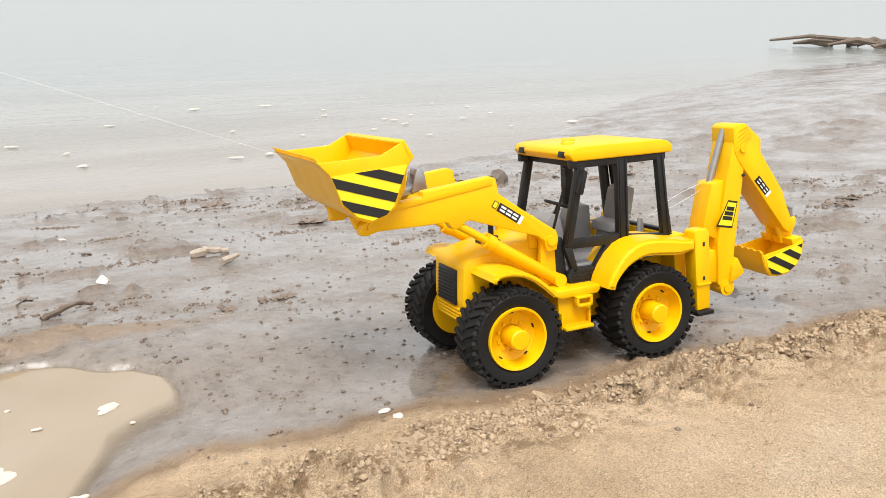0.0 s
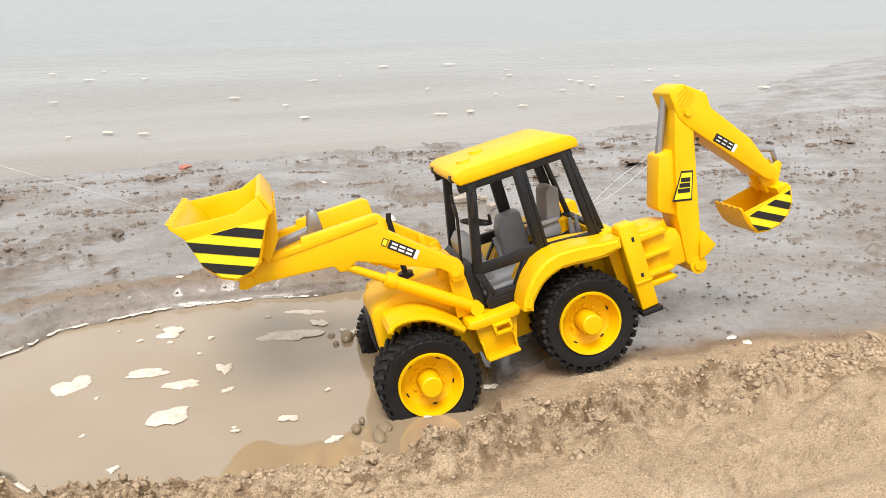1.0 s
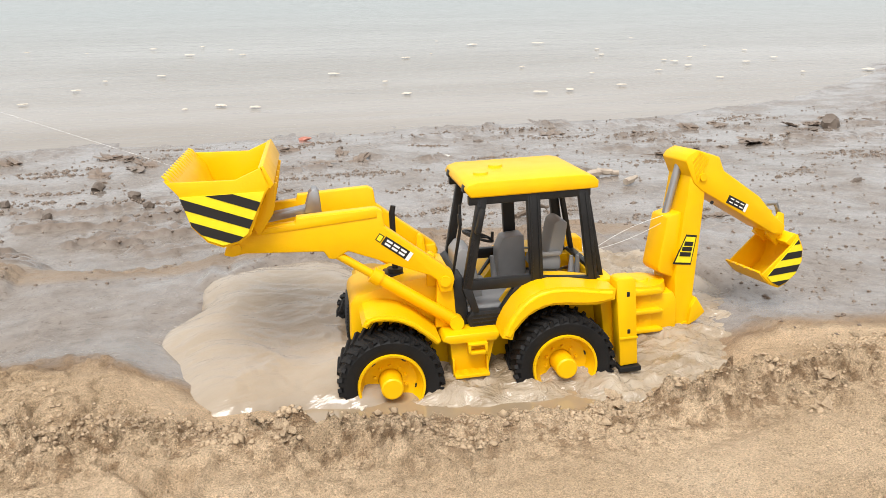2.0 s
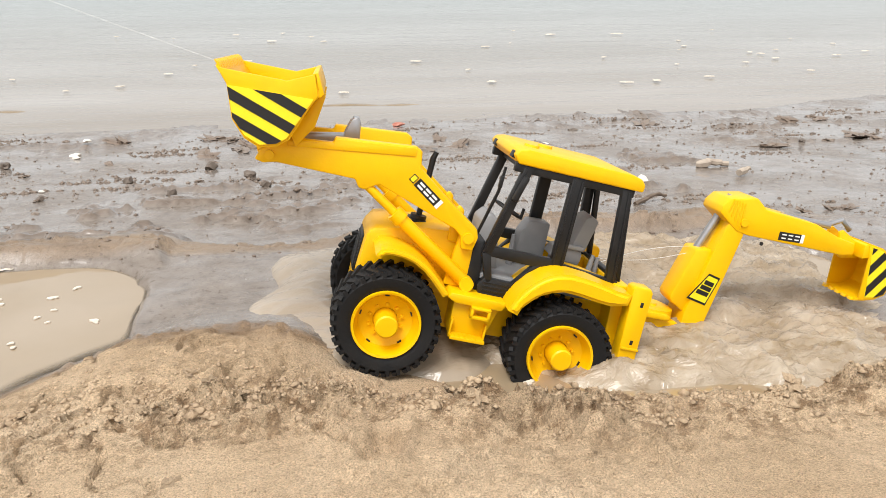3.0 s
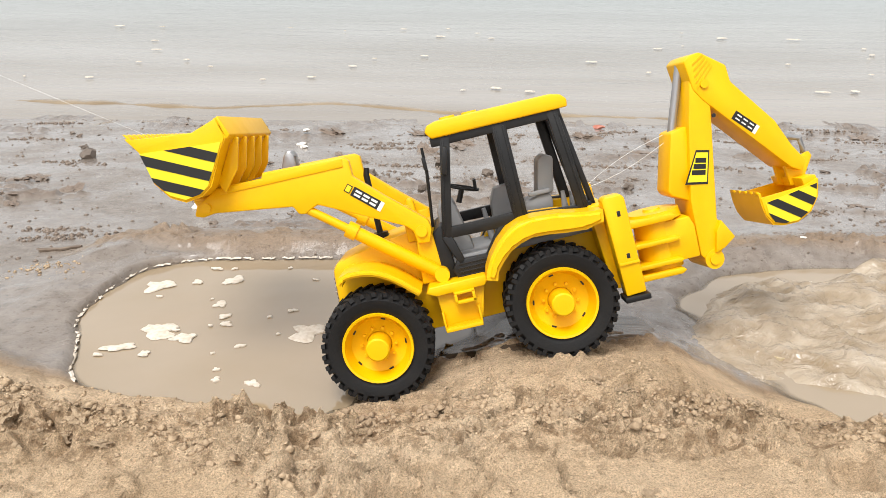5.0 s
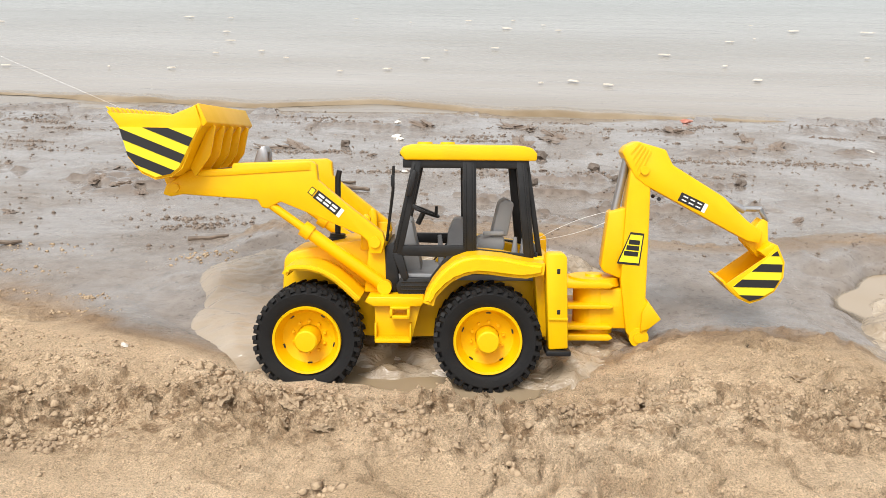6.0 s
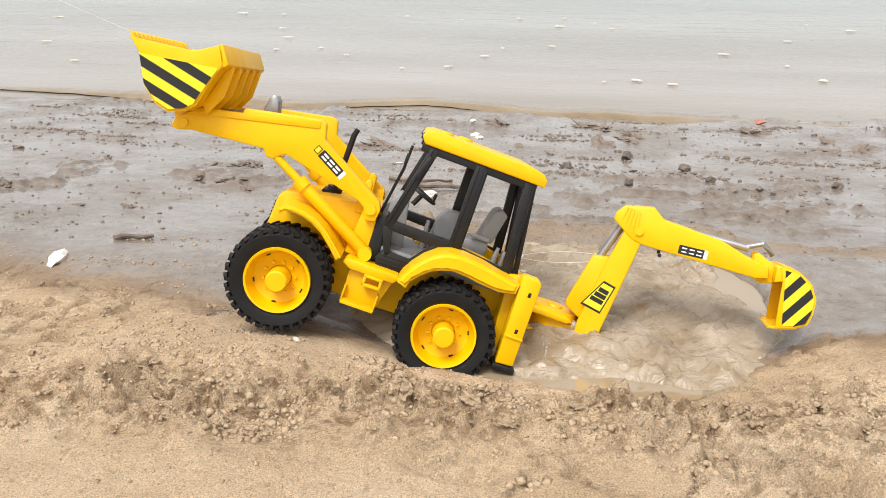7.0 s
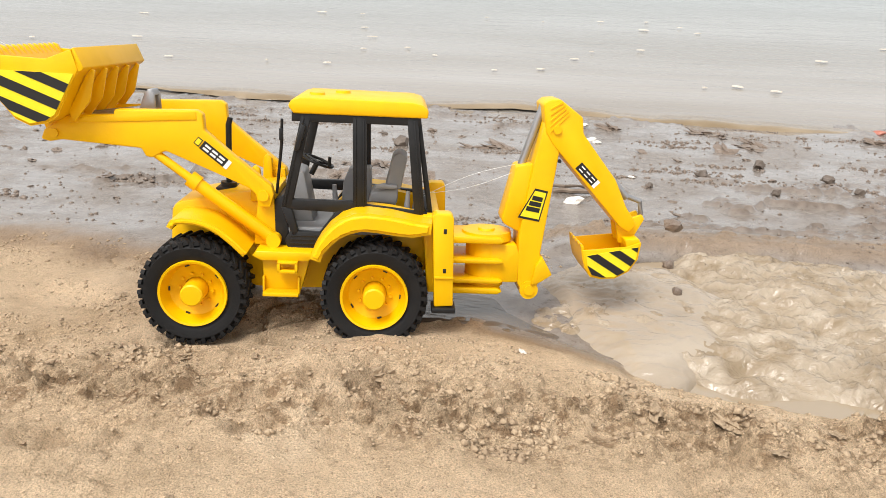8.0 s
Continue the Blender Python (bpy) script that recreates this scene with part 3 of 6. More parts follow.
def lugs(w, side):
    """Chevron lugs and shoulder blocks round a tyre, on two shared meshes."""
    for k in range(30):
        for half in (0, 1):
            ob = new("lug", LUG_MESH)
            ob.parent = w
            ob.matrix_basis = Matrix.Rotation(2 * math.pi * (k + 0.5 * half) / 30, 4, "Y") @ Matrix.Translation((0, side * (0.0585 + (0.0097 if half else -0.0097)), 0.0402)) @ Matrix.Rotation(radians(24 if half else -24), 4, "Z")
        ob = new("shoulder_lug", SHOULDER_MESH)
        ob.parent = w
        ob.matrix_basis = Matrix.Rotation(2 * math.pi * (k + 0.5) / 30, 4, "Y") @ Matrix.Translation((0, side * 0.0757, 0.0385))


def wheel(side):
    """Dished yellow rim with a tyre, a hub cap, a ring of bolts and five slots, their shade as black blocks."""
    s = side
    rim = lathe([(0.0, s * 0.050), (0.009, s * 0.050), (0.0095, s * 0.0625), (0.0175, s * 0.0640), (0.0205, s * 0.0655), (0.0235, s * 0.0725), (0.0245, s * 0.0765), (0.0262, s * 0.0770),
                 (0.0266, s * 0.0755), (0.0262, s * 0.044), (0.020, s * 0.043), (0.0, s * 0.045)], 48)
    w = part("wheel", rim, YELLOW, toy, "dished yellow wheel with a black rubber tyre")
    part("tyre", tyre_mesh(s), RUBBER, w, "black rubber tyre with chunky tread, muddy and wet")
    lugs(w, s)
    cap = lathe([(0.0, s * 0.0815), (0.0075, s * 0.0812), (0.0087, s * 0.0800), (0.0092, s * 0.060), (0.0, s * 0.058)], 32)
    part("hub_cap", cap, YELLOW, w)
    bolts = bmesh.new()
    for k in range(10):
        a = 2 * math.pi * (k + 0.4) / 10
        tube([(0.0128 * math.cos(a), s * 0.060, 0.0128 * math.sin(a)), (0.0128 * math.cos(a), s * 0.0655, 0.0128 * math.sin(a))], 0.0012, 8, bolts)
    part("wheel_bolts", bolts, YELLOW, w)
    # solid black blocks take the place of the shade in the slots
    for k in range(5):
        slot = bmesh.new()
        bmesh.ops.create_cube(slot, size=1)
        moved(slot, Matrix.Rotation(2 * math.pi * k / 5, 4, "Y") @ Matrix.Translation((0, s * 0.0653, 0.0205)) @ Matrix.Diagonal((0.0034, 0.0022, 0.0017, 1)))
        part("slot", slot, STRIPE_HOLE_BLACK, w, "black block for the shade inside a slot")
    return w


front_near, front_far, rear_near, rear_far = wheel(-1), wheel(1), wheel(-1), wheel(1)
front_near.matrix_basis = front_far.matrix_basis = pose(0, 0, 0)
rear_near.matrix_basis = rear_far.matrix_basis = pose(0.139, 0, 0)

# chassis, hood and grille
axle = tube([(0, -0.045, 0), (0, 0.045, 0)], 0.006)
part("front_axle", axle, BLACK, toy)
part("rear_axle", tube([(0.139, -0.045, 0), (0.139, 0.045, 0)], 0.006), BLACK, toy)
part("chassis", prism(mm((-22, 22), (-18, 6), (20, -6), (60, -8), (140, -6), (172, 6), (182, 24), (182, 46), (95, 40), (60, 32), (20, 28)), -0.032, 0.032, 0.0015), YELLOW, toy)
hood = prism(mm((-27, 22), (-25, 54), (-21, 59.5), (-5, 63.5), (20, 68.5), (57, 72), (57, 28), (20, 22), (0, 18), (-22, 8)), -0.031, 0.031, 0.0032)
part("hood", hood, YELLOW, toy, "rounded yellow hood")
grille = prism(mm((-28.6, 20), (-26.6, 50), (-24.8, 50), (-26.6, 20)), -0.019, 0.019, 0.0006)
g = part("grille", grille, BLACK, toy, "black ribbed grille")
ribs = bmesh.new()
for k in range(9):
    z = 22 + 3.0 * k
    x = -28.9 + 2.0 * (z - 20) / 30
    box((x - 0.4) * MM, (x + 0.5) * MM, -0.018, 0.018, (z - 0.6) * MM, (z + 0.6) * MM, 0, ribs)
part("grille_ribs", ribs, BLACK, g)
bumper = bmesh.new()
for k in range(4):
    box(-0.0285, -0.024, -0.024, 0.024, (7 + 3.1 * k) * MM, (9.2 + 3.1 * k) * MM, 0.0004, bumper)
part("bumper_ribs", bumper, YELLOW, toy)


def fender(points, thick, y0, y1, bm=None):
    inner, outer = [], []
    for i, (x, z) in enumerate(points):
        a, b = points[max(i - 1, 0)], points[min(i + 1, len(points) - 1)]
        dx, dz = b[0] - a[0], b[1] - a[1]
        ln = math.hypot(dx, dz)
        inner.append(((x + thick * dz / ln) * MM, (z - thick * dx / ln) * MM))
        outer.append((x * MM, z * MM))
    return shell(inner, outer, y0, y1, bm)


def arc(cx, cz, r, a0, a1, n):
    return [(cx + r * math.cos(radians(a0 + (a1 - a0) * k / n)), cz + r * math.sin(radians(a0 + (a1 - a0) * k / n))) for k in range(n + 1)]


for s in (-1, 1):
    y0, y1 = sorted((s * 0.030, s * 0.073))
    front = [(-19, 50.5), (-16, 55.5), (-8.5, 57.5), (2, 57), (12, 54.5), (22, 49), (31, 41.5), (41, 32)]
    f = fender(front, 4.5, y0, y1)
    bmesh.ops.bevel(f, geom=[e for e in f.edges if abs(abs(e.verts[0].co.y) - 0.073) < 1e-5 and abs(abs(e.verts[1].co.y) - 0.073) < 1e-5], offset=0.0016, segments=2, affect="EDGES")
    part("front_fender", f, YELLOW, toy)
    rear = [(89, 29), (91, 36), (96, 45), (103, 54), (112, 61.5), (122, 65.5), (133, 66.5), (150, 65), (168, 61.5), (182, 60)]
    y0, y1 = sorted((s * 0.030, s * 0.076))
    f = bmesh.new()
    low = [(97, 26.5), (99, 33), (105, 40), (111, 45.5), (119, 49.5), (128, 52), (139, 51.5), (154, 49.5), (168, 48.5), (181, 51.5)]
    shell([(x * MM, z * MM) for x, z in low], [(x * MM, z * MM) for x, z in rear], y0, y1, f)
    bmesh.ops.bevel(f, geom=[e for e in f.edges if abs(abs(e.verts[0].co.y) - 0.076) < 1e-5 and abs(abs(e.verts[1].co.y) - 0.076) < 1e-5], offset=0.003, segments=3, affect="EDGES")
    part("rear_fender", f, YELLOW, toy, "broad arched yellow fender")
    # side tank with its two steps
    y0, y1 = sorted((s * 0.032, s * 0.062))
    tank = prism(mm((43, 27), (46, 31), (89, 31), (89.5, 27), (87, 23.5), (50, 23.5)), y0, y1, 0.0008)
    y0, y1 = sorted((s * 0.032, s * 0.056))
    prism(mm((50, 24), (87, 24), (81, 0), (79.5, -4), (51.5, -4)), y0, y1, 0.0008, tank)
    tk = part("side_tank", tank, YELLOW, toy, "yellow side tank with a step")
    y0, y1 = sorted((s * 0.055, s * 0.0665))
    step = box(0.0515, 0.0795, y0, y1, -0.0045, -0.0018, 0.0005)
    for k in range(5):
        ya, yb = sorted((s * (0.0565 + 0.002 * k), s * (0.0573 + 0.002 * k)))
        box(0.053, 0.078, ya, yb, -0.0020, -0.0011, 0, step)
    for xa in (0.0508, 0.0782):
        prism([(xa, -0.0045), (xa + 0.0016, -0.0045), (xa + 0.0016, 0.010), (xa, 0.010)], y0 if s > 0 else y1 - 0.006, y0 + 0.006 if s > 0 else y1, 0.0003, step)
    part("step", step, YELLOW, tk)
    y0, y1 = sorted((s * 0.060, s * 0.0665))
    small = bmesh.new()
    for a in (0.0630, 0.0765):
        box(a, a + 0.0022, y0, y1, 0.0150, 0.0235, 0.0003, small)
    box(0.0630, 0.0787, y0, y1, 0.0148, 0.0172, 0.0003, small)
    box(0.0630, 0.0787, y0, y1, 0.0222, 0.0240, 0.0003, small)
    part("step", small, YELLOW, tk)
    # stabiliser post with a black foot and two keyhole slots, their shade as black blocks
    y0, y1 = sorted((s * 0.058, s * 0.073))
    post = part("stabiliser", prism(mm((182, 66), (185, 68), (196, 68), (198.5, 65), (201, -6), (186, -7)), y0, y1, 0.0012), YELLOW, toy)
    yo = s * 0.0733
    for x, z, h in ((192.2, 54.3, 2.2), (193.0, 22.7, 2.0)):
        y0, y1 = sorted((yo, yo - s * 0.002))
        part("slot", box((x - 1.4) * MM, (x + 1.4) * MM, y0, y1, (z - h) * MM, (z + h) * MM, 0.0006), STRIPE_HOLE_BLACK, post, "black block for the shade inside a slot")
    y0, y1 = sorted((s * 0.056, s * 0.076))
    part("foot", box(0.1840, 0.2030, y0, y1, -0.0115, -0.0072, 0.001), BLACK, post, "black rubber foot")
    y0, y1 = sorted((s * 0.0732, s * 0.0745))
    part("collar", box(0.1852, 0.2002, y0, y1, 0.0165, 0.0185, 0.0003), YELLOW, post)
part("rear_plate", prism(mm((170, 60), (184, 60), (186, -2), (176, -2)), -0.052, 0.052, 0.0015), YELLOW, toy)

# cab: black frame built of pillars and rails, grey inside, yellow roof
cab = new("cab")
cab.parent = toy
cab.empty_display_size = 0.01
tagged(cab, "black cab with open windows and a grey interior")


def bar(a, b, wide, deep, y, s):
    """A flat pillar from a to b in x and z (mm), its outer face at y."""
    (xa, za), (xb, zb) = a, b
    y0, y1 = sorted((s * y, s * (y - deep)))
    return [(xa - wide / 2, za), (xa + wide / 2, za), (xb + wide / 2, zb), (xb - wide / 2, zb)], y0, y1


for s in (-1, 1):
    for a, b, wide in (((66, 62), (81, 133), 7.5), ((122, 60), (120.5, 133), 10.5), ((168, 58), (160, 133), 8.0), ((176.5, 59), (164.5, 133), 4.0)):
        poly, y0, y1 = bar(a, b, wide, 0.0065, 0.0475 if wide > 5 else 0.041, s)
        part("pillar", prism(mm(*poly), y0, y1, 0.0009), BLACK, cab)
    # grooves that give the pillars their relief
    for a, b in (((118.5, 62), (117.6, 131)), ((125, 62), (123.6, 131)), ((64.6, 64), (79, 131)), ((169.5, 60), (161.5, 131))):
        poly, y0, y1 = bar(a, b, 1.3, 0.0012, 0.0484, s)
        part("rib", prism(mm(*poly), y0, y1, 0.0003), BLACK, cab)
    y0, y1 = sorted((s * 0.0472, s * 0.041))
    part("sill", prism(mm((63, 68), (118, 68), (119, 62), (104, 59), (66, 60)), y0, y1, 0.0008), BLACK, cab)
    part("sill", prism(mm((122, 66), (174, 61), (174, 56.5), (150, 61), (122, 62)), y0, y1, 0.0008), BLACK, cab)
    part("roof_rail", box(0.070, 0.166, y0, y1, 0.1275, 0.1345, 0.0008), BLACK, cab)
    # lower door: frame round a low window and ribbed skirt
    part("door_frame", prism(mm((62, 62), (69.5, 62), (75, 42), (71.5, 36)), y0, y1, 0.0007), BLACK, cab)
    part("door_frame", prism(mm((104, 60), (110, 61), (94, 40), (90, 41)), y0, y1, 0.0007), BLACK, cab)
    part("door_skirt", prism(mm((69, 43), (93, 42.5), (95, 38), (92, 30), (68, 27), (64.5, 36)), y0, y1, 0.0008), BLACK, cab)
    for k in range(4):
        ya, yb = sorted((s * 0.0478, s * 0.0468))
        part("rib", box(0.0690, 0.0915, ya, yb, (30 + 3 * k) * MM, (31.1 + 3 * k) * MM, 0.0003), BLACK, cab)
part("front_wall", prism(mm((56, 30), (56, 66), (62, 70), (64, 70), (68, 30)), -0.041, 0.041, 0.001), BLACK, cab)
part("roof_rail", box(0.079, 0.085, -0.041, 0.041, 0.1275, 0.1345, 0.0008), BLACK, cab)
part("roof_rail", box(0.158, 0.164, -0.041, 0.041, 0.1275, 0.1345, 0.0008), BLACK, cab)
part("rear_rail", box(0.172, 0.178, -0.041, 0.041, 0.056, 0.063, 0.0008), BLACK, cab)
part("floor", box(0.062, 0.176, -0.040, 0.040, 0.040, 0.0445, 0.0005), GREY, cab, "grey cab floor")
roof = prism(mm((67.5, 139), (70, 143.5), (77, 145.5), (160, 145), (168, 143.2), (172, 139), (171.5, 133.5), (71.5, 133.5)), -0.0495, 0.0495, 0.0013)
rf = part("roof", roof, YELLOW, toy, "thick yellow roof with bevelled edges")
for x in (0.086, 0.104):
    part("roof_knob", tube([(x, 0.012 if x > 0.1 else -0.016, 0.144), (x, 0.012 if x > 0.1 else -0.016, 0.1472)], [0.0065, 0.0058], 20), YELLOW, rf)
for s in (-1, 1):
    ya, yb = sorted((s * 0.030, s * 0.040))
    part("headlight", prism(mm((67.0, 136.5), (68.2, 141.5), (71, 141.5), (71, 135.5)), ya, yb, 0.0005), BLACK, rf, "dark roof lamp")
seat = prism(mm((127, 62), (150, 60), (151, 66), (150, 73), (143, 73), (130, 70)), -0.016, 0.016, 0.002)
st = part("seat", seat, GREY, toy, "grey moulded driver's seat")
part("backrest", prism(mm((140, 72), (146, 99), (151, 102.5), (158, 99), (153, 72)), -0.014, 0.014, 0.002), GREY, st)
part("armrest", box(0.133, 0.150, -0.019, -0.015, 0.073, 0.0765, 0.001), GREY, st)
part("seat_base", prism(mm((132, 62), (148, 62), (152, 44), (128, 44)), -0.012, 0.012, 0.001), GREY, st)
con = part("side_console", prism(mm((103, 44), (105, 72), (110, 83), (128, 84), (129, 60), (129, 44)), 0.016, 0.036, 0.0015), GREY, toy, "grey side console")
part("control_lever", tube([(0.100, 0.010, 0.044), (0.098, 0.010, 0.070)], [0.003, 0.0018], 10), GREY, con)
part("control_lever", tube([(0.158, -0.018, 0.044), (0.159, -0.018, 0.072)], [0.004, 0.0015], 10), GREY, con)
part("control_lever", tube([(0.165, -0.012, 0.044), (0.166, -0.012, 0.070)], [0.004, 0.0015], 10), GREY, con)
dash = part("dashboard", prism(mm((62, 44), (62, 80), (68, 87), (76, 84), (80, 64), (84, 44)), -0.018, 0.018, 0.0018), GREY, toy, "grey dashboard")
side_mirror = prism(mm((72.5, 107), (76.5, 106), (81.5, 125), (78, 127)), -0.0555, -0.0480, 0.0012)
part("side_mirror", side_mirror, BLACK, cab, "black mirror on the front pillar")
stw = bmesh.new()
ring = [(0.085 + 0.012 * math.cos(a), 0.012 * math.sin(a), 0.091 - 0.0046 * math.cos(a)) for a in [2 * math.pi * k / 24 for k in range(25)]]
tube(ring, 0.0012, 8, stw)
tube([(0.080, 0, 0.080), (0.085, 0, 0.0905)], 0.0022, 8, stw)
for a in (0.5, 2.6, 4.7):
    tube([(0.085, 0, 0.0905), (0.085 + 0.012 * math.cos(a), 0.012 * math.sin(a), 0.091 - 0.0046 * math.cos(a))], 0.001, 6, stw)
tube([(0.095, -0.008, 0.088), (0.0955, -0.008, 0.0955)], 0.0013, 8, stw)
part("steering_wheel", stw, BLACK, dash, "black steering wheel")
mirror = tube([(0.057, -0.034, 0.070), (0.0625, -0.046, 0.110), (0.0630, -0.047, 0.129)], [0.0012, 0.0013, 0.0011], 8)
box(0.0610, 0.0638, -0.049, -0.045, 0.113, 0.122, 0.0005, mirror)
part("wing_mirror", mirror, BLACK, toy, "thin black mirror stalk")
ex = tube([(0.014, -0.004, 0.064), (0.0145, -0.004, 0.072)], 0.0065, 14)
tube([(0.0145, -0.004, 0.070), (0.0150, -0.004, 0.118), (0.0165, -0.004, 0.1235)], [0.0024, 0.0024, 0.0021], 12, ex)
part("exhaust_pipe", ex, BLACK, toy, "black upright exhaust pipe")
part("filter_cover", box(0.005, 0.026, -0.012, 0.010, 0.060, 0.0685, 0.0015), BLACK, toy)
for s in (-1, 1):
    y0, y1 = sorted((s * 0.034, s * 0.047))
    part("arm_bracket", prism(mm((40, 30), (58, 30), (56, 62), (54, 78), (44, 78), (43, 62)), y0 if s > 0 else -0.041, y1 if s < 0 else 0.041, 0.001), YELLOW, toy)
    part("handle", prism(mm((36, 62), (37, 88), (40, 91), (44, 88), (45, 62)), *sorted((s * 0.027, s * 0.033)), 0.0015), YELLOW, toy)

# front loader: two cranked arms that swing on the pin, bucket, link
PIN = (0.0488, 0.0703)
loader = new("front_loader")
loader.parent = toy
loader.empty_display_size = 0.01
tagged(loader, "raised yellow loader arms with a striped bucket")
ARM = flip(mm((-112, 112), (-106, 110), (-97, 111.5), (-40, 105.5), (-37, 99.5), (-32, 98.5), (-28, 101), (-22, 103.5), (10, 89), (38, 76), (43, 71), (44.5, 61.5), (53.5, 61), (56.5, 71), (55, 77.5), (27, 101), (7, 119), (6.5, 131), (2, 134), (-57, 134), (-58, 130), (-91, 129.5), (-97, 126), (-109, 119)), *PIN)
for s in (-1, 1):
    y0, y1 = sorted((s * 0.0475, s * 0.0375))
    arm = part("loader_arm", prism(ARM, y0, y1, 0.0012), YELLOW, loader, "cranked yellow loader arm")
    y0, y1 = sorted((s * 0.0483, s * 0.0470))
    part("arm_flange", prism(flip(mm((-90, 124), (-58, 125), (2, 127), (2, 133), (-57, 133), (-58, 129), (-90, 128.5)), *PIN), y0, y1, 0.0004), YELLOW, loader)
    for x, z, r in ((48.8, 70.3, 4.2), (-102, 116.5, 3.4)):
        y0, y1 = s * 0.0470, s * 0.0495
        part("pin", tube([((x * MM - PIN[0]), y0, z * MM - PIN[1]), ((x * MM - PIN[0]), y1, z * MM - PIN[1])], r * MM, 18), YELLOW, loader)
    # model badge: dark plate with a white end and pale bars, beside a small emblem
    y0, y1 = sorted((s * 0.0484, s * 0.0474))
    def along(u, v):
        ax, az, bx, bz = 8.5, 113.0, 31.0, 94.0
        ln = math.hypot(bx - ax, bz - az)
        ux, uz = (bx - ax) / ln, (bz - az) / ln
        return (ax + ux * u - uz * v * -1 * -1, az + uz * u + ux * v * -1 * -1)
    def plate(u0, u1, v0, v1, mat, lift, name, label=""):
        q = [along(u0, v0), along(u1, v0), along(u1, v1), along(u0, v1)]
        ya, yb = sorted((s * (0.0478 + lift), s * 0.0470))
        part(name, prism(flip(mm(*q), *PIN), ya, yb, 0), mat, loader, label)
    plate(0, 22, -9.0, -1.8, STRIPE_HOLE_BLACK, 0.0001, "badge", "black badge with a white end")
    plate(22, 25, -9.0, -1.8, WHITE, 0.0001, "badge_end")
    for k in range(3):
        u = 2.2 + 6.4 * k
        plate(u, u + 5.0, -7.6, -6.0, WHITE, 0.0004, "badge_bar")
        plate(u, u + 5.0, -4.8, -3.2, WHITE, 0.0004, "badge_bar")
    plate(-5.5, -1.0, -8.5, -2.5, STRIPE_HOLE_BLACK, 0.0001, "emblem")
    plate(-4.9, -1.6, -7.8, -3.2, STRIPE_YELLOW, 0.0003, "emblem_face")
part("cross_tube", tube([(-0.052 - PIN[0], -0.040, 0.122 - PIN[1]), (-0.052 - PIN[0], 0.040, 0.122 - PIN[1])], 0.0045, 14), YELLOW, loader)
link = prism(flip(mm((-52, 128), (-46, 143.5), (-42, 146), (-38.5, 143), (-38, 127)), *PIN), -0.009, -0.0065, 0.0008)
prism(flip(mm((-52, 128), (-46, 143.5), (-42, 146), (-38.5, 143), (-38, 127)), *PIN), 0.0065, 0.009, 0.0008, link)
prism(flip(mm((-46, 141), (-44, 146), (-40, 146), (-38.5, 141)), *PIN), -0.008, 0.008, 0.0008, link)
part("bucket_link", link, STEEL, loader, "grey bucket link")
rod = prism(flip(mm((-92, 128), (-45, 133), (-45, 127), (-92, 122)), *PIN), -0.006, 0.006, 0.001)
part("tilt_ram", rod, STEEL, loader, "grey tilt ram")
# bucket: bent sheet between two side plates, toothed lip, stepped back rim
SIDE = mm((-139.5, 174), (-132, 164), (-127, 142), (-118, 130), (-108, 125), (-96, 127), (-89, 132), (-75, 157), (-71.5, 163), (-75, 177), (-93, 170.5), (-128, 173))
for s in (-1, 1):
    y0, y1 = sorted((s * 0.0720, s * 0.0695))
    part("bucket_side", prism(flip(SIDE, *PIN), y0, y1, 0.0006), YELLOW, loader)
    # warning stripes on the side plate
    panel = mm((-131.5, 163), (-126.5, 142), (-117.5, 131), (-107.5, 126), (-96.5, 128), (-90, 132.5), (-76, 157.5), (-74.5, 160.5))
    y0, y1 = sorted((s * 0.0727, s * 0.0716))
    part("warning_panel", prism(flip(panel, *PIN), y0, y1, 0), STRIPE_YELLOW, loader, "yellow panel with black diagonal stripes")
    ref = bmesh.new()
    for k in range(4):
        # a diagonal band clipped to the panel
        piece = bmesh.new()
        f = piece.faces.new([piece.verts.new((x * 1.0 - PIN[0], 0, z - PIN[1])) for x, z in panel])
        nx, nz = math.sin(radians(24)), math.cos(radians(24))
        top = (-0.1315 * nx + 0.1630 * nz) + 0.0005 + 0.0125 - 0.0136 * k
        off = PIN[0] * nx + PIN[1] * nz
        for d, keep in ((top - off, 1), (top - off - 0.0068, -1)):
            bmesh.ops.bisect_plane(piece, geom=piece.verts[:] + piece.edges[:] + piece.faces[:], plane_co=(nx * d, 0, nz * d), plane_no=(nx * keep, 0, nz * keep), clear_outer=True)
        if piece.faces:
            moved(piece, Matrix.Translation((0, s * 0.07305, 0)))
            part("black_stripe", piece, STRIPE_HOLE_BLACK, loader, "black diagonal stripe")
        else:
            piece.free()
sweep = mm((-140, 175), (-132, 163.5), (-127, 141), (-118, 129), (-108, 124), (-96, 126), (-88, 131.5), (-75, 157), (-70.5, 163), (-74.5, 177.5))
inside = mm((-137.5, 174.5), (-129.5, 164), (-124.5, 142.5), (-116, 131.5), (-107.5, 126.8), (-97, 128.5), (-90.3, 133.2), (-77.4, 158), (-73, 163.5), (-76.6, 177))
part("bucket_shell", shell(flip(inside, *PIN), flip(sweep, *PIN), -0.071, 0.071), YELLOW, loader, "curved yellow bucket shell")
for k in range(15):
    y = -0.067 + 0.134 * k / 14
    part("bucket_tooth", prism(flip(mm((-141.5, 178.5), (-137.2, 172.5), (-134.5, 170.5), (-138, 177)), *PIN), y - 0.0026, y + 0.0026, 0.0005), YELLOW, loader)
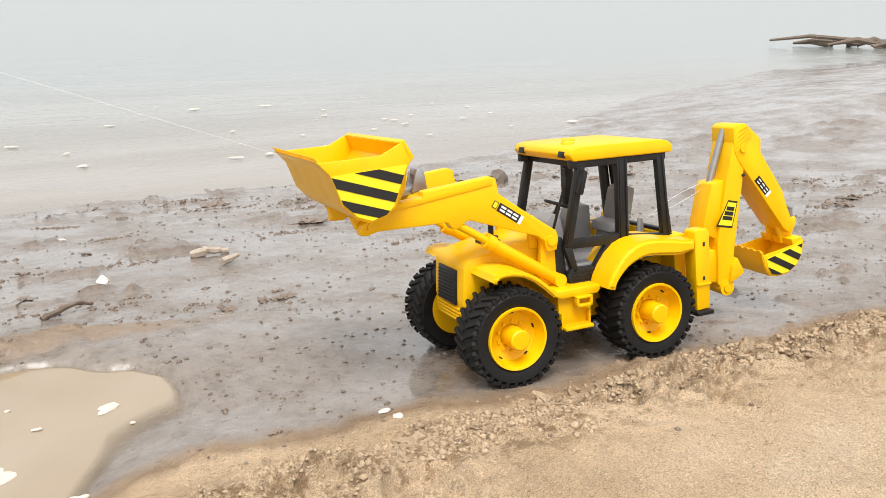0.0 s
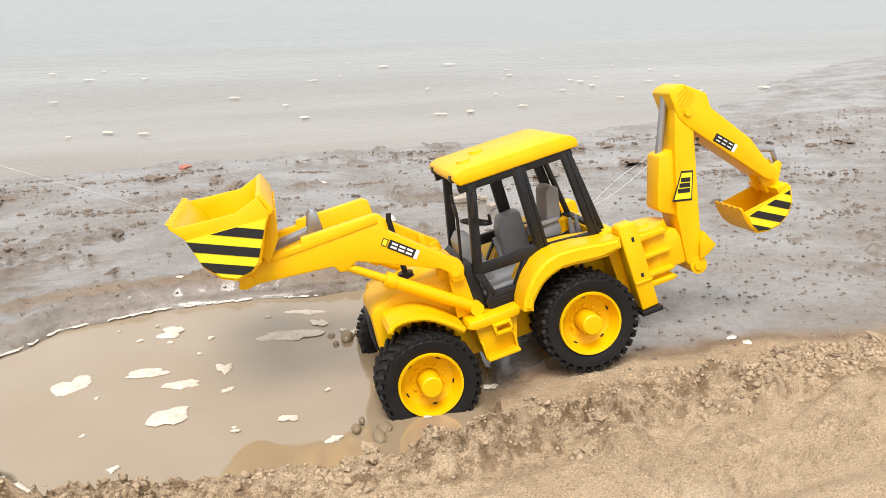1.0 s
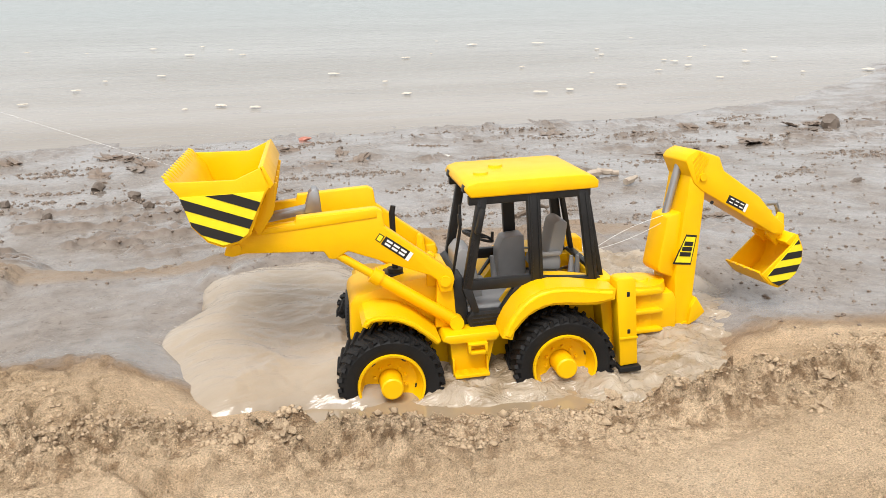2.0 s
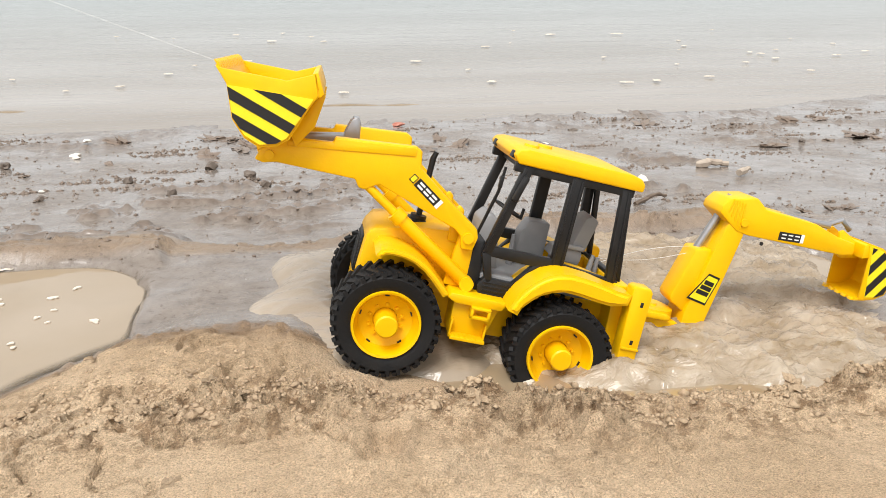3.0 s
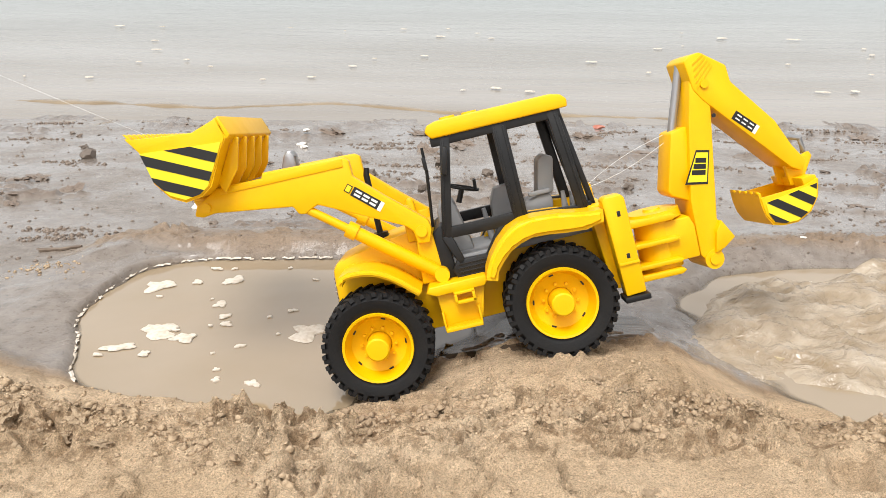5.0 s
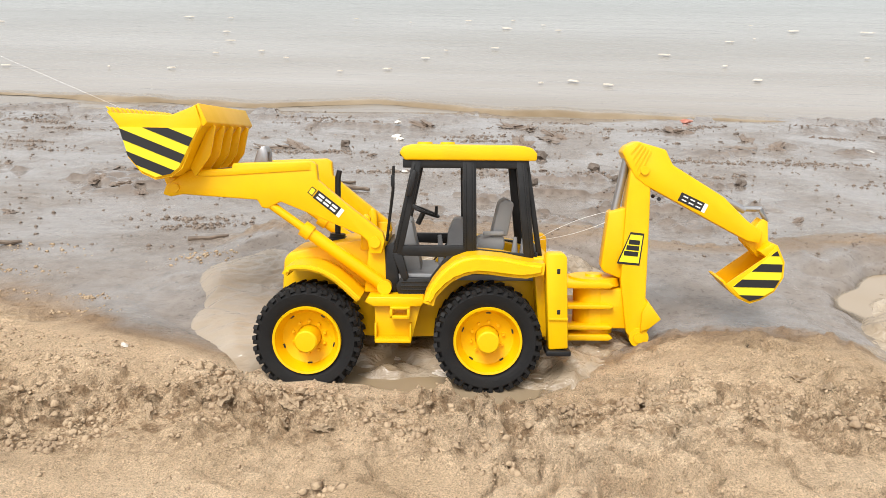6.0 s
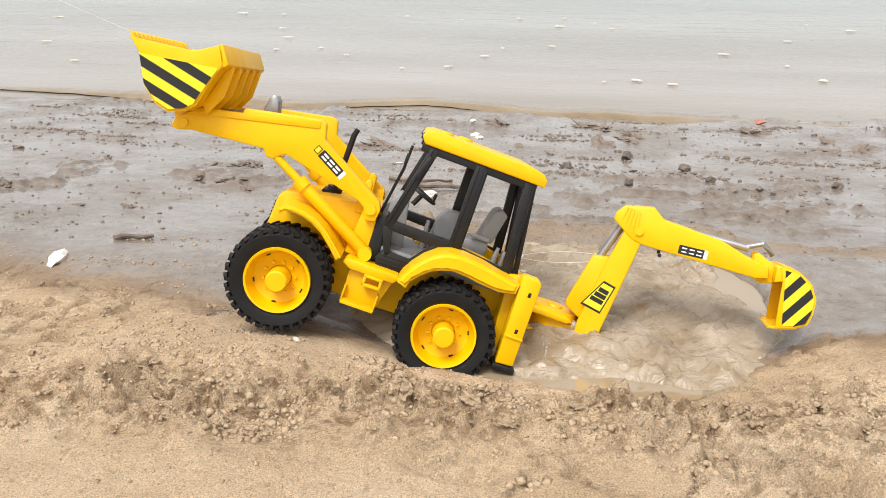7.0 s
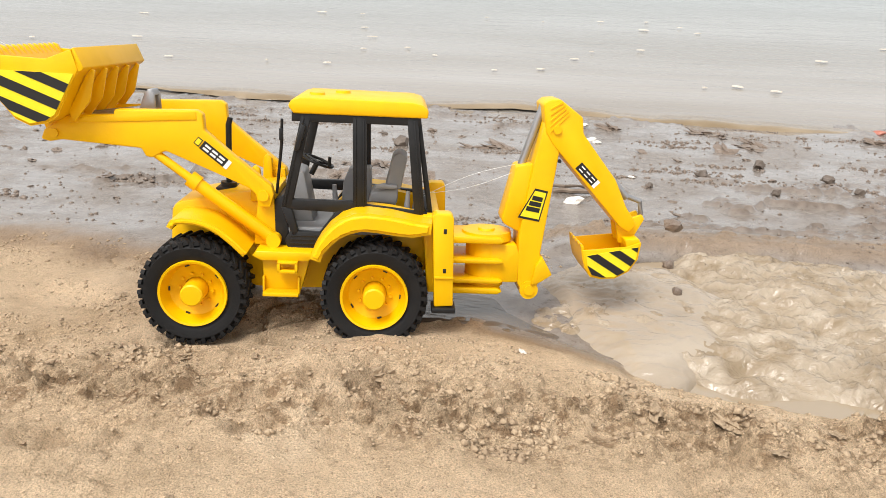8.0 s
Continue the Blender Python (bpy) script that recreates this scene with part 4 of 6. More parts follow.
for k in range(5):
    y = -0.052 + 0.026 * k
    part("bucket_rib", prism(flip(mm((-88, 132), (-74, 157), (-69, 163), (-66.5, 162), (-72, 140), (-84, 125)), *PIN), y - 0.0012, y + 0.0012, 0.0004), YELLOW, loader)
for s in (-1, 1):
    y0, y1 = sorted((s * 0.030, s * 0.0375))
    part("bucket_lug", prism(flip(mm((-114, 125), (-110, 113), (-102, 111), (-95, 116), (-84, 132), (-96, 127)), *PIN), y0, y1, 0.0008), YELLOW, loader)
part("bucket_rim", prism(flip(mm((-77, 176.5), (-73, 178.5), (-67.5, 164.5), (-70.5, 161.5)), *PIN), -0.071, 0.071, 0.0007), YELLOW, loader)

# lift rams: barrel and rod on each side, turning on the lower pin
RAM = (0.0561, 0.0352)
LUG = (-0.0322 - PIN[0], 0.1025 - PIN[1])


def lift_ram(s):
    y = s * 0.0435
    ux, uz = LUG[0] + PIN[0] - RAM[0], LUG[1] + PIN[1] - RAM[1]
    ln = math.hypot(ux, uz)
    ux, uz = ux / ln, uz / ln
    bm = tube([(ux * a, y, uz * a) for a in (-0.002, 0.000, 0.072, 0.0725)], [0.0042, 0.0052, 0.0050, 0.0042], 16)
    tube([(ux * 0.070, y, uz * 0.070), (ux * 0.078, y, uz * 0.078)], 0.0064, 16, bm)
    tube([(ux * 0.07, y, uz * 0.07), (ux * (ln + 0.002), y, uz * (ln + 0.002))], 0.0033, 14, bm)
    tube([(0, s * 0.0385, 0), (0, s * 0.0500, 0)], 0.0056, 18, bm)
    return part("lift_ram", bm, YELLOW, toy, "yellow lift ram")


ram_near, ram_far = lift_ram(-1), lift_ram(1)

# backhoe: swing bracket, boom, dipper stick, digging bucket
sw = tube([(0.226, 0, -0.008), (0.226, 0, 0.031)], 0.0165, 28)
tube([(0.226, 0, 0.0315), (0.226, 0, 0.0385)], [0.0215, 0.0205], 32, sw)
tube([(0.226, 0, 0.038), (0.226, 0, 0.0402)], [0.0075, 0.0065], 20, sw)
part("swing_post", sw, YELLOW, toy)
plates = bmesh.new()
for z0, z1 in ((31, 36.5), (14, 18), (-3, 1), (-12, -7)):
    prism(mm((184, z0), (184, z1), (236, z1), (240, (z0 + z1) / 2), (236, z0)), -0.022, 0.022, 0.0012, plates)
part("swing_plate", plates, YELLOW, toy, "yellow swing plates")
knuckle = prism(mm((226, 30), (250, 30), (253, 22), (253, -3), (228, -3)), -0.0160, 0.0160, 0.0016)
BASE, TOPP, TIPP = (0.2626, -0.0089), (0.2862, 0.1243), (0.3408, 0.0382)
part("swing_knuckle", knuckle, YELLOW, toy)
boom = part("boom", prism(flip(mm((260, -15), (268, -14), (270, -5), (281, 4.5), (272.5, 21), (286, 93), (290, 116), (285, 132), (277, 132), (272, 113), (267.5, 97), (255, 40), (253, -3)), *BASE), -0.0165, 0.0165, 0.0014), YELLOW, toy, "yellow backhoe boom")
part("boom_ram", prism(flip(mm((241, 52), (254, 95.5), (268, 97), (268, 60), (256, 40), (243, 48)), *BASE), -0.0125, 0.0125, 0.002), YELLOW, boom)
part("dipper_ram", tube([(0.259 - BASE[0], 0, 0.093 - BASE[1]), (0.2785 - BASE[0], 0, 0.143 - BASE[1])], 0.0034, 14), STEEL, boom, "grey ram rod")
part("pin", tube([(0, -0.019, 0), (0, 0.019, 0)], 0.0042, 18), YELLOW, boom)
part("pin_lug", tube([(0, -0.0175, 0), (0, 0.0175, 0)], 0.0078, 22), YELLOW, boom)
part("foot_cover", prism(flip(mm((264, -4), (272, -2), (282, 4), (274, 20), (268, 12)), *BASE), -0.020, 0.020, 0.001), YELLOW, boom)
for s in (-1, 1):
    emb = flip(mm((254.0, 54.0), (271.5, 49.5), (279, 74.5), (268.5, 77.5)), *BASE)
    mid = [sum(p[0] for p in emb) / 4, sum(p[1] for p in emb) / 4]
    def shrink(k):
        return [(mid[0] + (x - mid[0]) * k, mid[1] + (z - mid[1]) * k) for x, z in emb]
    y0, y1 = sorted((s * 0.0168, s * 0.0160))
    part("emblem", prism(emb, y0, y1, 0), STRIPE_HOLE_BLACK, boom, "black-edged emblem plate")
    y0, y1 = sorted((s * 0.0170, s * 0.0160))
    part("emblem_face", prism(shrink(0.86), y0, y1, 0), STRIPE_YELLOW, boom)
    y0, y1 = sorted((s * 0.0172, s * 0.0160))
    for k in range(3):
        u = 0.16 + 0.27 * k
        a, b = shrink(0.66), None
        # three upright dark bars that step up the plate
        lo = (a[0][0] + (a[3][0] - a[0][0]) * u, a[0][1] + (a[3][1] - a[0][1]) * u)
        hi = (a[1][0] + (a[2][0] - a[1][0]) * u, a[1][1] + (a[2][1] - a[1][1]) * u)
        dx, dz = 0.0011, 0.0036
        part("emblem_bar", prism([lo, hi, (hi[0] + dx, hi[1] + dz), (lo[0] + dx, lo[1] + dz)], y0, y1, 0), STRIPE_HOLE_BLACK, boom)
stick = part("dipper_stick", prism(flip(mm((276, 145), (281, 148), (290, 148), (307.5, 132), (307.5, 119), (333, 79), (341, 56), (349, 41), (343, 34), (335, 40), (282, 113), (277, 123)), *TOPP), -0.0175, 0.0175, 0.0014), YELLOW, toy, "cranked yellow dipper stick")
for k in range(5):
    a = flip(mm((280.0 + 0.4 * k, 122 + 4.6 * k), (280.6 + 0.4 * k, 123.4 + 4.6 * k), (296.5 - 1.2 * k, 136.6 + 2.4 * k), (296.5 - 1.2 * k, 135 + 2.4 * k)), *TOPP)
    for s in (-1, 1):
        part("rib", prism(a, *sorted((s * 0.0182, s * 0.0170)), 0), YELLOW, stick)
for s in (-1, 1):
    part("pin", tube([(0, s * 0.017, 0), (0, s * 0.0195, 0)], 0.0033, 16), YELLOW, stick)
    # a black disc on the face stands in for the shade of a hole
    part("pin_hole", tube([(0.0000 + 0.287 - TOPP[0], s * 0.0170, 0.099 - TOPP[1]), (0.287 - TOPP[0], s * 0.0179, 0.099 - TOPP[1])], 0.0016, 12), STRIPE_HOLE_BLACK, stick)
    ux, uz = math.sin(radians(39)), -math.cos(radians(39))
    o = (0.3030 - TOPP[0], 0.0935 - TOPP[1])
    def tag_plate(u0, u1, v0, v1, lift, mat, name):
        q = [(o[0] + ux * u * MM - uz * v * MM * -1, o[1] + uz * u * MM + ux * v * MM * -1) for u, v in ((u0, v0), (u1, v0), (u1, v1), (u0, v1))]
        part(name, prism(q, *sorted((s * (0.0176 + lift), s * 0.0168)), 0), mat, stick)
    tag_plate(-1, 19, -3.6, 3.6, 0.0002, STRIPE_HOLE_BLACK, "badge")
    tag_plate(19, 22, -3.6, 3.6, 0.0002, WHITE, "badge_end")
    for k in range(3):
        tag_plate(1.5 + 6 * k, 5.5 + 6 * k, 1.0, 2.0, 0.0005, WHITE, "badge_bar")
        tag_plate(1.5 + 6 * k, 5.5 + 6 * k, -2.0, -1.0, 0.0005, WHITE, "badge_bar")
linkage = tube([(0.331 - TOPP[0], 0, 0.078 - TOPP[1]), (0.343 - TOPP[0], 0, 0.063 - TOPP[1]), (0.3575 - TOPP[0], 0, 0.056 - TOPP[1]), (0.3575 - TOPP[0], 0, 0.044 - TOPP[1])], 0.0024, 10)
part("bucket_linkage", linkage, STEEL, stick, "dark grey bucket linkage")
ram2 = tube([(0.318 - TOPP[0], 0, 0.098 - TOPP[1]), (0.346 - TOPP[0], 0, 0.060 - TOPP[1])], 0.0030, 10)
part("bucket_ram", ram2, STEEL, stick)
digger = part("digging_bucket", shell(flip(mm((303.5, 26.5), (304.2, 18), (306, 9.5), (310.5, 2), (318, -0.5), (329, -1), (340, 4), (347, 13), (349.5, 26)), *TIPP),
                                      flip(mm((301.5, 26.5), (302.2, 17.5), (304.2, 8.2), (309, -0.2), (317.5, -2.6), (329.5, -3), (341.5, 2.5), (349, 12.5), (351.8, 26.5)), *TIPP), -0.0235, 0.0235), YELLOW, toy, "small yellow digging bucket with striped sides")
for s in (-1, 1):
    y0, y1 = sorted((s * 0.0245, s * 0.0225))
    side = mm((302.5, 23), (304.5, 9), (309.5, 1), (318, -1.5), (329, -2), (340.5, 3.5), (348, 13), (350.5, 27), (340, 24))
    part("bucket_side", prism(flip(side, *TIPP), y0, y1, 0.0005), YELLOW, digger)
    panel = mm((305.5, 18.5), (306.5, 9.5), (310, 2), (318, -0.8), (329, -1.2), (340, 4), (347, 13), (349, 23.5))
    y0, y1 = sorted((s * 0.0251, s * 0.0240))
    part("warning_panel", prism(flip(panel, *TIPP), y0, y1, 0), STRIPE_YELLOW, digger, "yellow panel with black diagonal stripes")
    for k in range(4):
        piece = bmesh.new()
        piece.faces.new([piece.verts.new((x - TIPP[0], 0, z - TIPP[1])) for x, z in panel])
        nx, nz = math.sin(radians(36)), math.cos(radians(36))
        top = 0.2260 - 0.0125 * k
        off = TIPP[0] * nx + TIPP[1] * nz
        for d, keep in ((top - off, 1), (top - off - 0.0062, -1)):
            bmesh.ops.bisect_plane(piece, geom=piece.verts[:] + piece.edges[:] + piece.faces[:], plane_co=(nx * d, 0, nz * d), plane_no=(nx * keep, 0, nz * keep), clear_outer=True)
        if piece.faces:
            part("black_stripe", moved(piece, Matrix.Translation((0, s * 0.0254, 0))), STRIPE_HOLE_BLACK, digger, "black diagonal stripe")
        else:
            piece.free()
    part("bucket_ear", prism(flip(mm((334, 40), (338, 46), (344, 44), (356, 47), (358, 43), (350, 30), (349, 22), (336, 24)), *TIPP), *sorted((s * 0.006, s * 0.010)), 0.0008), YELLOW, digger)
for k in range(5):
    y = -0.019 + 0.0095 * k
    part("bucket_tooth", prism(flip(mm((301.0, 28.3), (301.2, 25.5), (304.0, 22.5), (303.2, 27.4)), *TIPP), y - 0.0030, y + 0.0030, 0.0003), YELLOW, digger)
part("bucket_back", prism(flip(mm((338, 30), (350, 30), (351.5, 25), (340, 22)), *TIPP), -0.0235, 0.0235, 0.0008), YELLOW, digger)
for y, z in ((-0.006, 0.094), (0.006, 0.088)):
    pts = [(0.172 + 0.074 * u, y * (1 - u), 0.066 + (z - 0.066) * u + 0.004 * math.sin(math.pi * u) * (1 if y < 0 else -1)) for u in [k / 8 for k in range(9)]]
    part("tie_thread", tube(pts, 0.00017, 5), THREAD, toy, "thin white thread from cab to boom")

# the inner works are a little larger than the outline of the wheels and fenders
GROW = 1.027
OUTER = {"wheel", "front_fender", "rear_fender", "side_tank", "stabiliser", "front_axle", "rear_axle", "bumper_ribs", "lift_ram_pin"}
done = set()
for ob in toy.children_recursive:
    top = ob
    while top.parent != toy:
        top = top.parent
    if ob.type == "MESH" and top.name.split(".")[0] not in OUTER and ob.data.name not in done:
        done.add(ob.data.name)
        ob.data.transform(Matrix.Diagonal((GROW, 1, GROW, 1)))


def big(pivot):
    return (pivot[0] * GROW, pivot[1] * GROW)


# ---- thread by which the toy is towed ----
pull = tagged(mesh_object("tow_thread", tube([(0, 0, 0), (-0.5, 0, 0.002), (-1.0, 0, 0.0), (-2.2, 0, 0.01)], 0.00009, 5), THREAD), "thin white thread tied to the loader bucket", "thread")


# ---- foam, froth lines, stones, clods, twigs ----
def blob_outline(rng, n, uneven):
    ph = [rng.uniform(0, 6.28) for _ in range(4)]
    am = [rng.uniform(0.3, 1) * uneven / (k + 1) ** 0.7 for k in range(4)]
    return [1 + sum(a * math.sin((k + 2) * 2 * math.pi * i / n + p) for k, (a, p) in enumerate(zip(am, ph))) for i in range(n)]


def foam_patch(rng, long, wide, turn, thick=0.0012):
    """A thin raft of foam with an uneven rim, thicker in the middle."""
    n = 26
    rim = [r * rng.uniform(0.88, 1.1) for r in blob_outline(rng, n, 0.36)]
    bm = bmesh.new()
    rings = []
    for k, z in ((1.0, 0.0), (0.93, thick * 0.8), (0.6, thick), (0.25, thick * 0.85)):
        rings.append([bm.verts.new((long / 2 * r * k * math.cos(2 * math.pi * i / n), wide / 2 * r * k * math.sin(2 * math.pi * i / n), z * rng.uniform(0.7, 1.1)))
                      for i, r in enumerate(rim)])
    for a, b in zip(rings, rings[1:]):
        for i in range(n):
            bm.faces.new((a[i], a[(i + 1) % n], b[(i + 1) % n], b[i]))
    bm.faces.new(rings[-1])
    return moved(bm, Matrix.Rotation(turn, 4, "Z"))


rng = random.Random(5)
FOAM_LABEL = "thin patch of off-white foam floating on brown water"
# x, y, length, width of the patches on the two pools
PATCHES = [(-0.60, 0.14, 0.026, 0.022), (-0.49, 0.10, 0.055, 0.024), (-0.62, 0.06, 0.040, 0.014), (-0.59, 0.03, 0.026, 0.016), (-0.68, 0.055, 0.024, 0.034), (-0.60, -0.02, 0.030, 0.030),
           (-0.555, 0.05, 0.013, 0.016), (-0.47, 0.15, 0.030, 0.012), (-0.46, 0.12, 0.014, 0.016), (-0.51, -0.05, 0.014, 0.010), (-0.48, -0.09, 0.012, 0.008), (-0.40, 0.0, 0.042, 0.036), (-0.31, 0.08, 0.018, 0.016),
           (-0.43, 0.09, 0.012, 0.010), (-0.34, -0.05, 0.011, 0.009),
           (-1.27, 0.135, 0.026, 0.024), (-1.24, 0.04, 0.034, 0.026), (-1.215, 0.028, 0.020, 0.016), (-1.11, 0.04, 0.032, 0.026), (-1.20, 0.095, 0.012, 0.012), (-1.265, 0.01, 0.024, 0.012), (-1.20, 0.15, 0.016, 0.022),
           (-1.235, 0.145, 0.010, 0.010), (-1.19, 0.07, 0.011, 0.009), (-1.185, 0.055, 0.010, 0.009), (-1.14, -0.045, 0.012, 0.009), (-1.24, 0.0, 0.010, 0.008), (-1.17, -0.04, 0.008, 0.006)]
for cx, cy, a, b in POOLS:
    for k in range(26):
        u, v = rng.uniform(-0.85, 0.85), rng.uniform(-0.75, 0.8)
        d = rng.choice((0.003, 0.0035, 0.004, 0.005, 0.0065))
        PATCHES.append((cx + a * u, cy + b * v, d * rng.uniform(0.9, 1.7), d))
for x, y, lo, wi in PATCHES:
    ob = tagged(mesh_object("foam_patch", foam_patch(rng, lo, wi, rng.uniform(-0.5, 0.5)), FOAM), FOAM_LABEL, "foam", "foam on the pools")
    ob.location = (x, y, POOL_Z + 0.0004)


FROTH = []


def froth_line(points, width, z):
    """A broken line of froth along the water's edge."""
    bm = bmesh.new()
    n = len(points)
    left, right, mid = [], [], []
    for i, (x, y) in enumerate(points):
        w = width * rng.uniform(0.25, 1.3)
        jx, jy = rng.uniform(-0.003, 0.003), rng.uniform(-0.003, 0.003)
        left.append(bm.verts.new((x + jx, y + jy + w, z)))
        mid.append(bm.verts.new((x + jx, y + jy + w * 0.4, z + 0.0011)))
        right.append(bm.verts.new((x + jx, y + jy, z)))
    for i in range(n - 1):
        bm.faces.new((left[i], left[i + 1], mid[i + 1], mid[i]))
        bm.faces.new((mid[i], mid[i + 1], right[i + 1], right[i]))
    FROTH.append((tagged(mesh_object("froth_line", bm, FOAM), "broken white froth along the edge of a pool", "foam", "froth at the pools"), points[0][0]))


for cx, cy, a, b in POOLS:
    # follow the water's edge round the far side and the left end
    edge = []
    for k in range(150):
        th = math.pi * (0.45 + 0.80 * k / 149)
        r = np.arange(0.7, 1.3, 0.004)
        xs, ys = cx + a * r * math.cos(th), cy + b * r * math.sin(th)
        dry = np.nonzero(height(xs, ys) > POOL_Z + 0.0006)[0]
        edge.append((xs[dry[0]], ys[dry[0]] - 0.002) if len(dry) else None)
    run = []
    for e in edge + [None]:
        if e and rng.random() > 0.06:
            run.append(e)
        else:
            if len(run) > 3:
                froth_line(run, 0.0065, POOL_Z + 0.0012)
            run = []

# foam far out on the sea
for k in range(60):
    x, y = rng.uniform(-3.4, 1.6), rng.choice((rng.uniform(1.85, 2.1), rng.uniform(2.2, 2.75), rng.uniform(2.7, 3.4)))
    lo = rng.uniform(0.010, 0.034) * (1 if rng.random() < 0.85 else 1.8)
    ob = tagged(mesh_object("sea_foam", foam_patch(rng, lo, lo * rng.uniform(0.35, 0.7), rng.uniform(-0.3, 0.3), 0.003), FOAM), "small white patch of foam on the grey sea", "foam", "foam on the sea")
    ob.location = (x, y, SEA_Z + 0.005)


def lump(rng, detail, uneven, flat):
    """An angular broken lump with a flattened foot."""
    bm = bmesh.new()
    bmesh.ops.create_icosphere(bm, subdivisions=detail, radius=0.5)
    ph = [Vector((rng.uniform(-9, 9), rng.uniform(-9, 9), rng.uniform(-9, 9))) for _ in range(2)]
    for v in bm.verts:
        d = v.co.normalized()
        k = 1 + uneven * noise.noise(d * 1.6 + ph[0]) + uneven * 0.6 * noise.noise(d * 4.1 + ph[1])
        v.co = d * 0.5 * k
        v.co.z = max(v.co.z * flat, -0.18)
    return bm


def lump_meshes(name, mat, count, detail, uneven, flat):
    out = []
    for _ in range(count):
        ob = mesh_object(name, lump(rng, detail, uneven, flat), mat, 35)
        out.append(ob.data)
        bpy.data.objects.remove(ob)
    return out


def put(name, data, x, y, size, sx=1.0, sy=1.0, sz=1.0, sink=0.12, label="", category="stone", group=""):
    ob = new(name, data)
    ob.location = (x, y, ground_z(x, y) + size * sz * (0.18 - sink))
    ob.rotation_euler = (rng.uniform(-0.2, 0.2), rng.uniform(-0.2, 0.2), rng.uniform(0, 6.28))
    ob.scale = (size * sx, size * sy, size * sz)
    return tagged(ob, label, category, group)


DARK = lump_meshes("mud_stone", STONE_DARK, 5, 2, 0.55, 0.75)
SAND = lump_meshes("sand_clod", CLOD_LUMP, 9, 3, 1.1, 0.8)
MUDC = lump_meshes("mud_clod", MUD_LUMP, 7, 2, 0.95, 0.6)
PALE = lump_meshes("shell", SHELL, 4, 2, 0.5, 0.6)
REDS = lump_meshes("red_stone", STONE_RED, 1, 2, 0.5, 0.6)
# marks known by their places
for x, y, s in ((-0.99, 0.86, 0.026), (-0.91, 0.73, 0.022), (-1.02, 0.62, 0.018), (-1.65, 0.88, 0.034), (-1.11, 0.74, 0.020), (-0.88, 0.67, 0.016), (-0.69, 0.64, 0.020), (0.65, 1.07, 0.050), (-1.37, 0.94, 0.022), (-1.21, 0.62, 0.014)):
    put("mud_stone", rng.choice(DARK), x, y, s, 1.0, 0.8, 1.0, 0, "dark lump of hardened mud standing on the wet flat", "stone", "stones on the mud flat")
for x, y, s in ((-0.12, -0.07, 0.009), (-0.116, -0.085, 0.008), (-1.33, 0.49, 0.026), (-1.29, 1.19, 0.020), (-1.27, 1.03, 0.018), (-1.23, 0.69, 0.012), (-1.40, 0.73, 0.010), (-1.69, 0.13, 0.022), (-0.28, 0.575, 0.022), (-0.32, 1.0, 0.014), (-1.28, 1.06, 0.02), (-1.38, -0.07, 0.006), (-0.59, 0.24, 0.008)):
    put("shell", rng.choice(PALE), x, y, s, 1.2, 0.8, 0.7, 0.05, "small bleached white shell lying on the mud", "shell", "shells on the beach")
put("red_stone", REDS[0], -0.60, 1.37, 0.026, 1.5, 0.8, 0.7, 0, "small red lump of brick on the mud flat", "stone")


def twig(name, pts, radius, mat, label, group):
    rows = [Vector((x, y, ground_z(x, y) + radius * 0.6 + h)) for x, y, h in pts]
    base = rows[0].copy()
    fine = []
    for a, b in zip(rows, rows[1:]):
        for k in range(4):
            p = a.lerp(b, k / 4)
            fine.append(p - base + Vector((rng.uniform(-1, 1), rng.uniform(-1, 1), rng.uniform(-0.5, 0.5))) * radius * 0.6)
    fine.append(rows[-1] - base)
    radii = [radius * (1 - 0.5 * i / len(fine)) * rng.uniform(0.8, 1.2) for i in range(len(fine))]
    ob = mesh_object(name, tube(fine, radii, 7), mat)
    ob.location = base
    return tagged(ob, label, "driftwood", group)


twig("twig", [(-1.40, 0.60, 0), (-1.34, 0.575, 0.004), (-1.30, 0.60, 0.0)], 0.003, WOOD, "short dark wet twig on the mud", "twigs")
twig("twig", [(-1.36, 0.55, 0.0), (-1.30, 0.545, 0.003), (-1.27, 0.535, 0.0)], 0.0045, WOOD, "dark flat piece of bark on the mud", "twigs")
twig("twig", [(-1.66, 0.20, 0.0), (-1.62, 0.215, 0.001)], 0.0035, WOOD, "short dark wet twig on the mud", "twigs")
twig("twig", [(-1.445, 0.255, 0.0), (-1.40, 0.262, 0.001)], 0.003, WOOD, "short dark wet twig on the mud", "twigs")
twig("twig", [(-0.36, 0.41, 0.0), (-0.32, 0.43, 0.008), (-0.30, 0.44, 0.004)], 0.0035, WOOD, "short dark wet twig on the mud", "twigs")
twig("driftwood_stick", [(-0.14, 0.67, 0.0), (-0.12, 0.675, 0.004), (-0.085, 0.67, 0.0)], 0.008, PALE_WOOD, "pale bone-like piece of driftwood on the mud", "")
twig("driftwood_stick", [(-0.115, 0.58, 0.004), (-0.085, 0.60, 0.006)], 0.007, PALE_WOOD, "short pale stick on the mud", "")
# driftwood far along the tide line
far = Vector((7.42, 5.13, 0))
across = Vector((0.62, -0.78, 0))
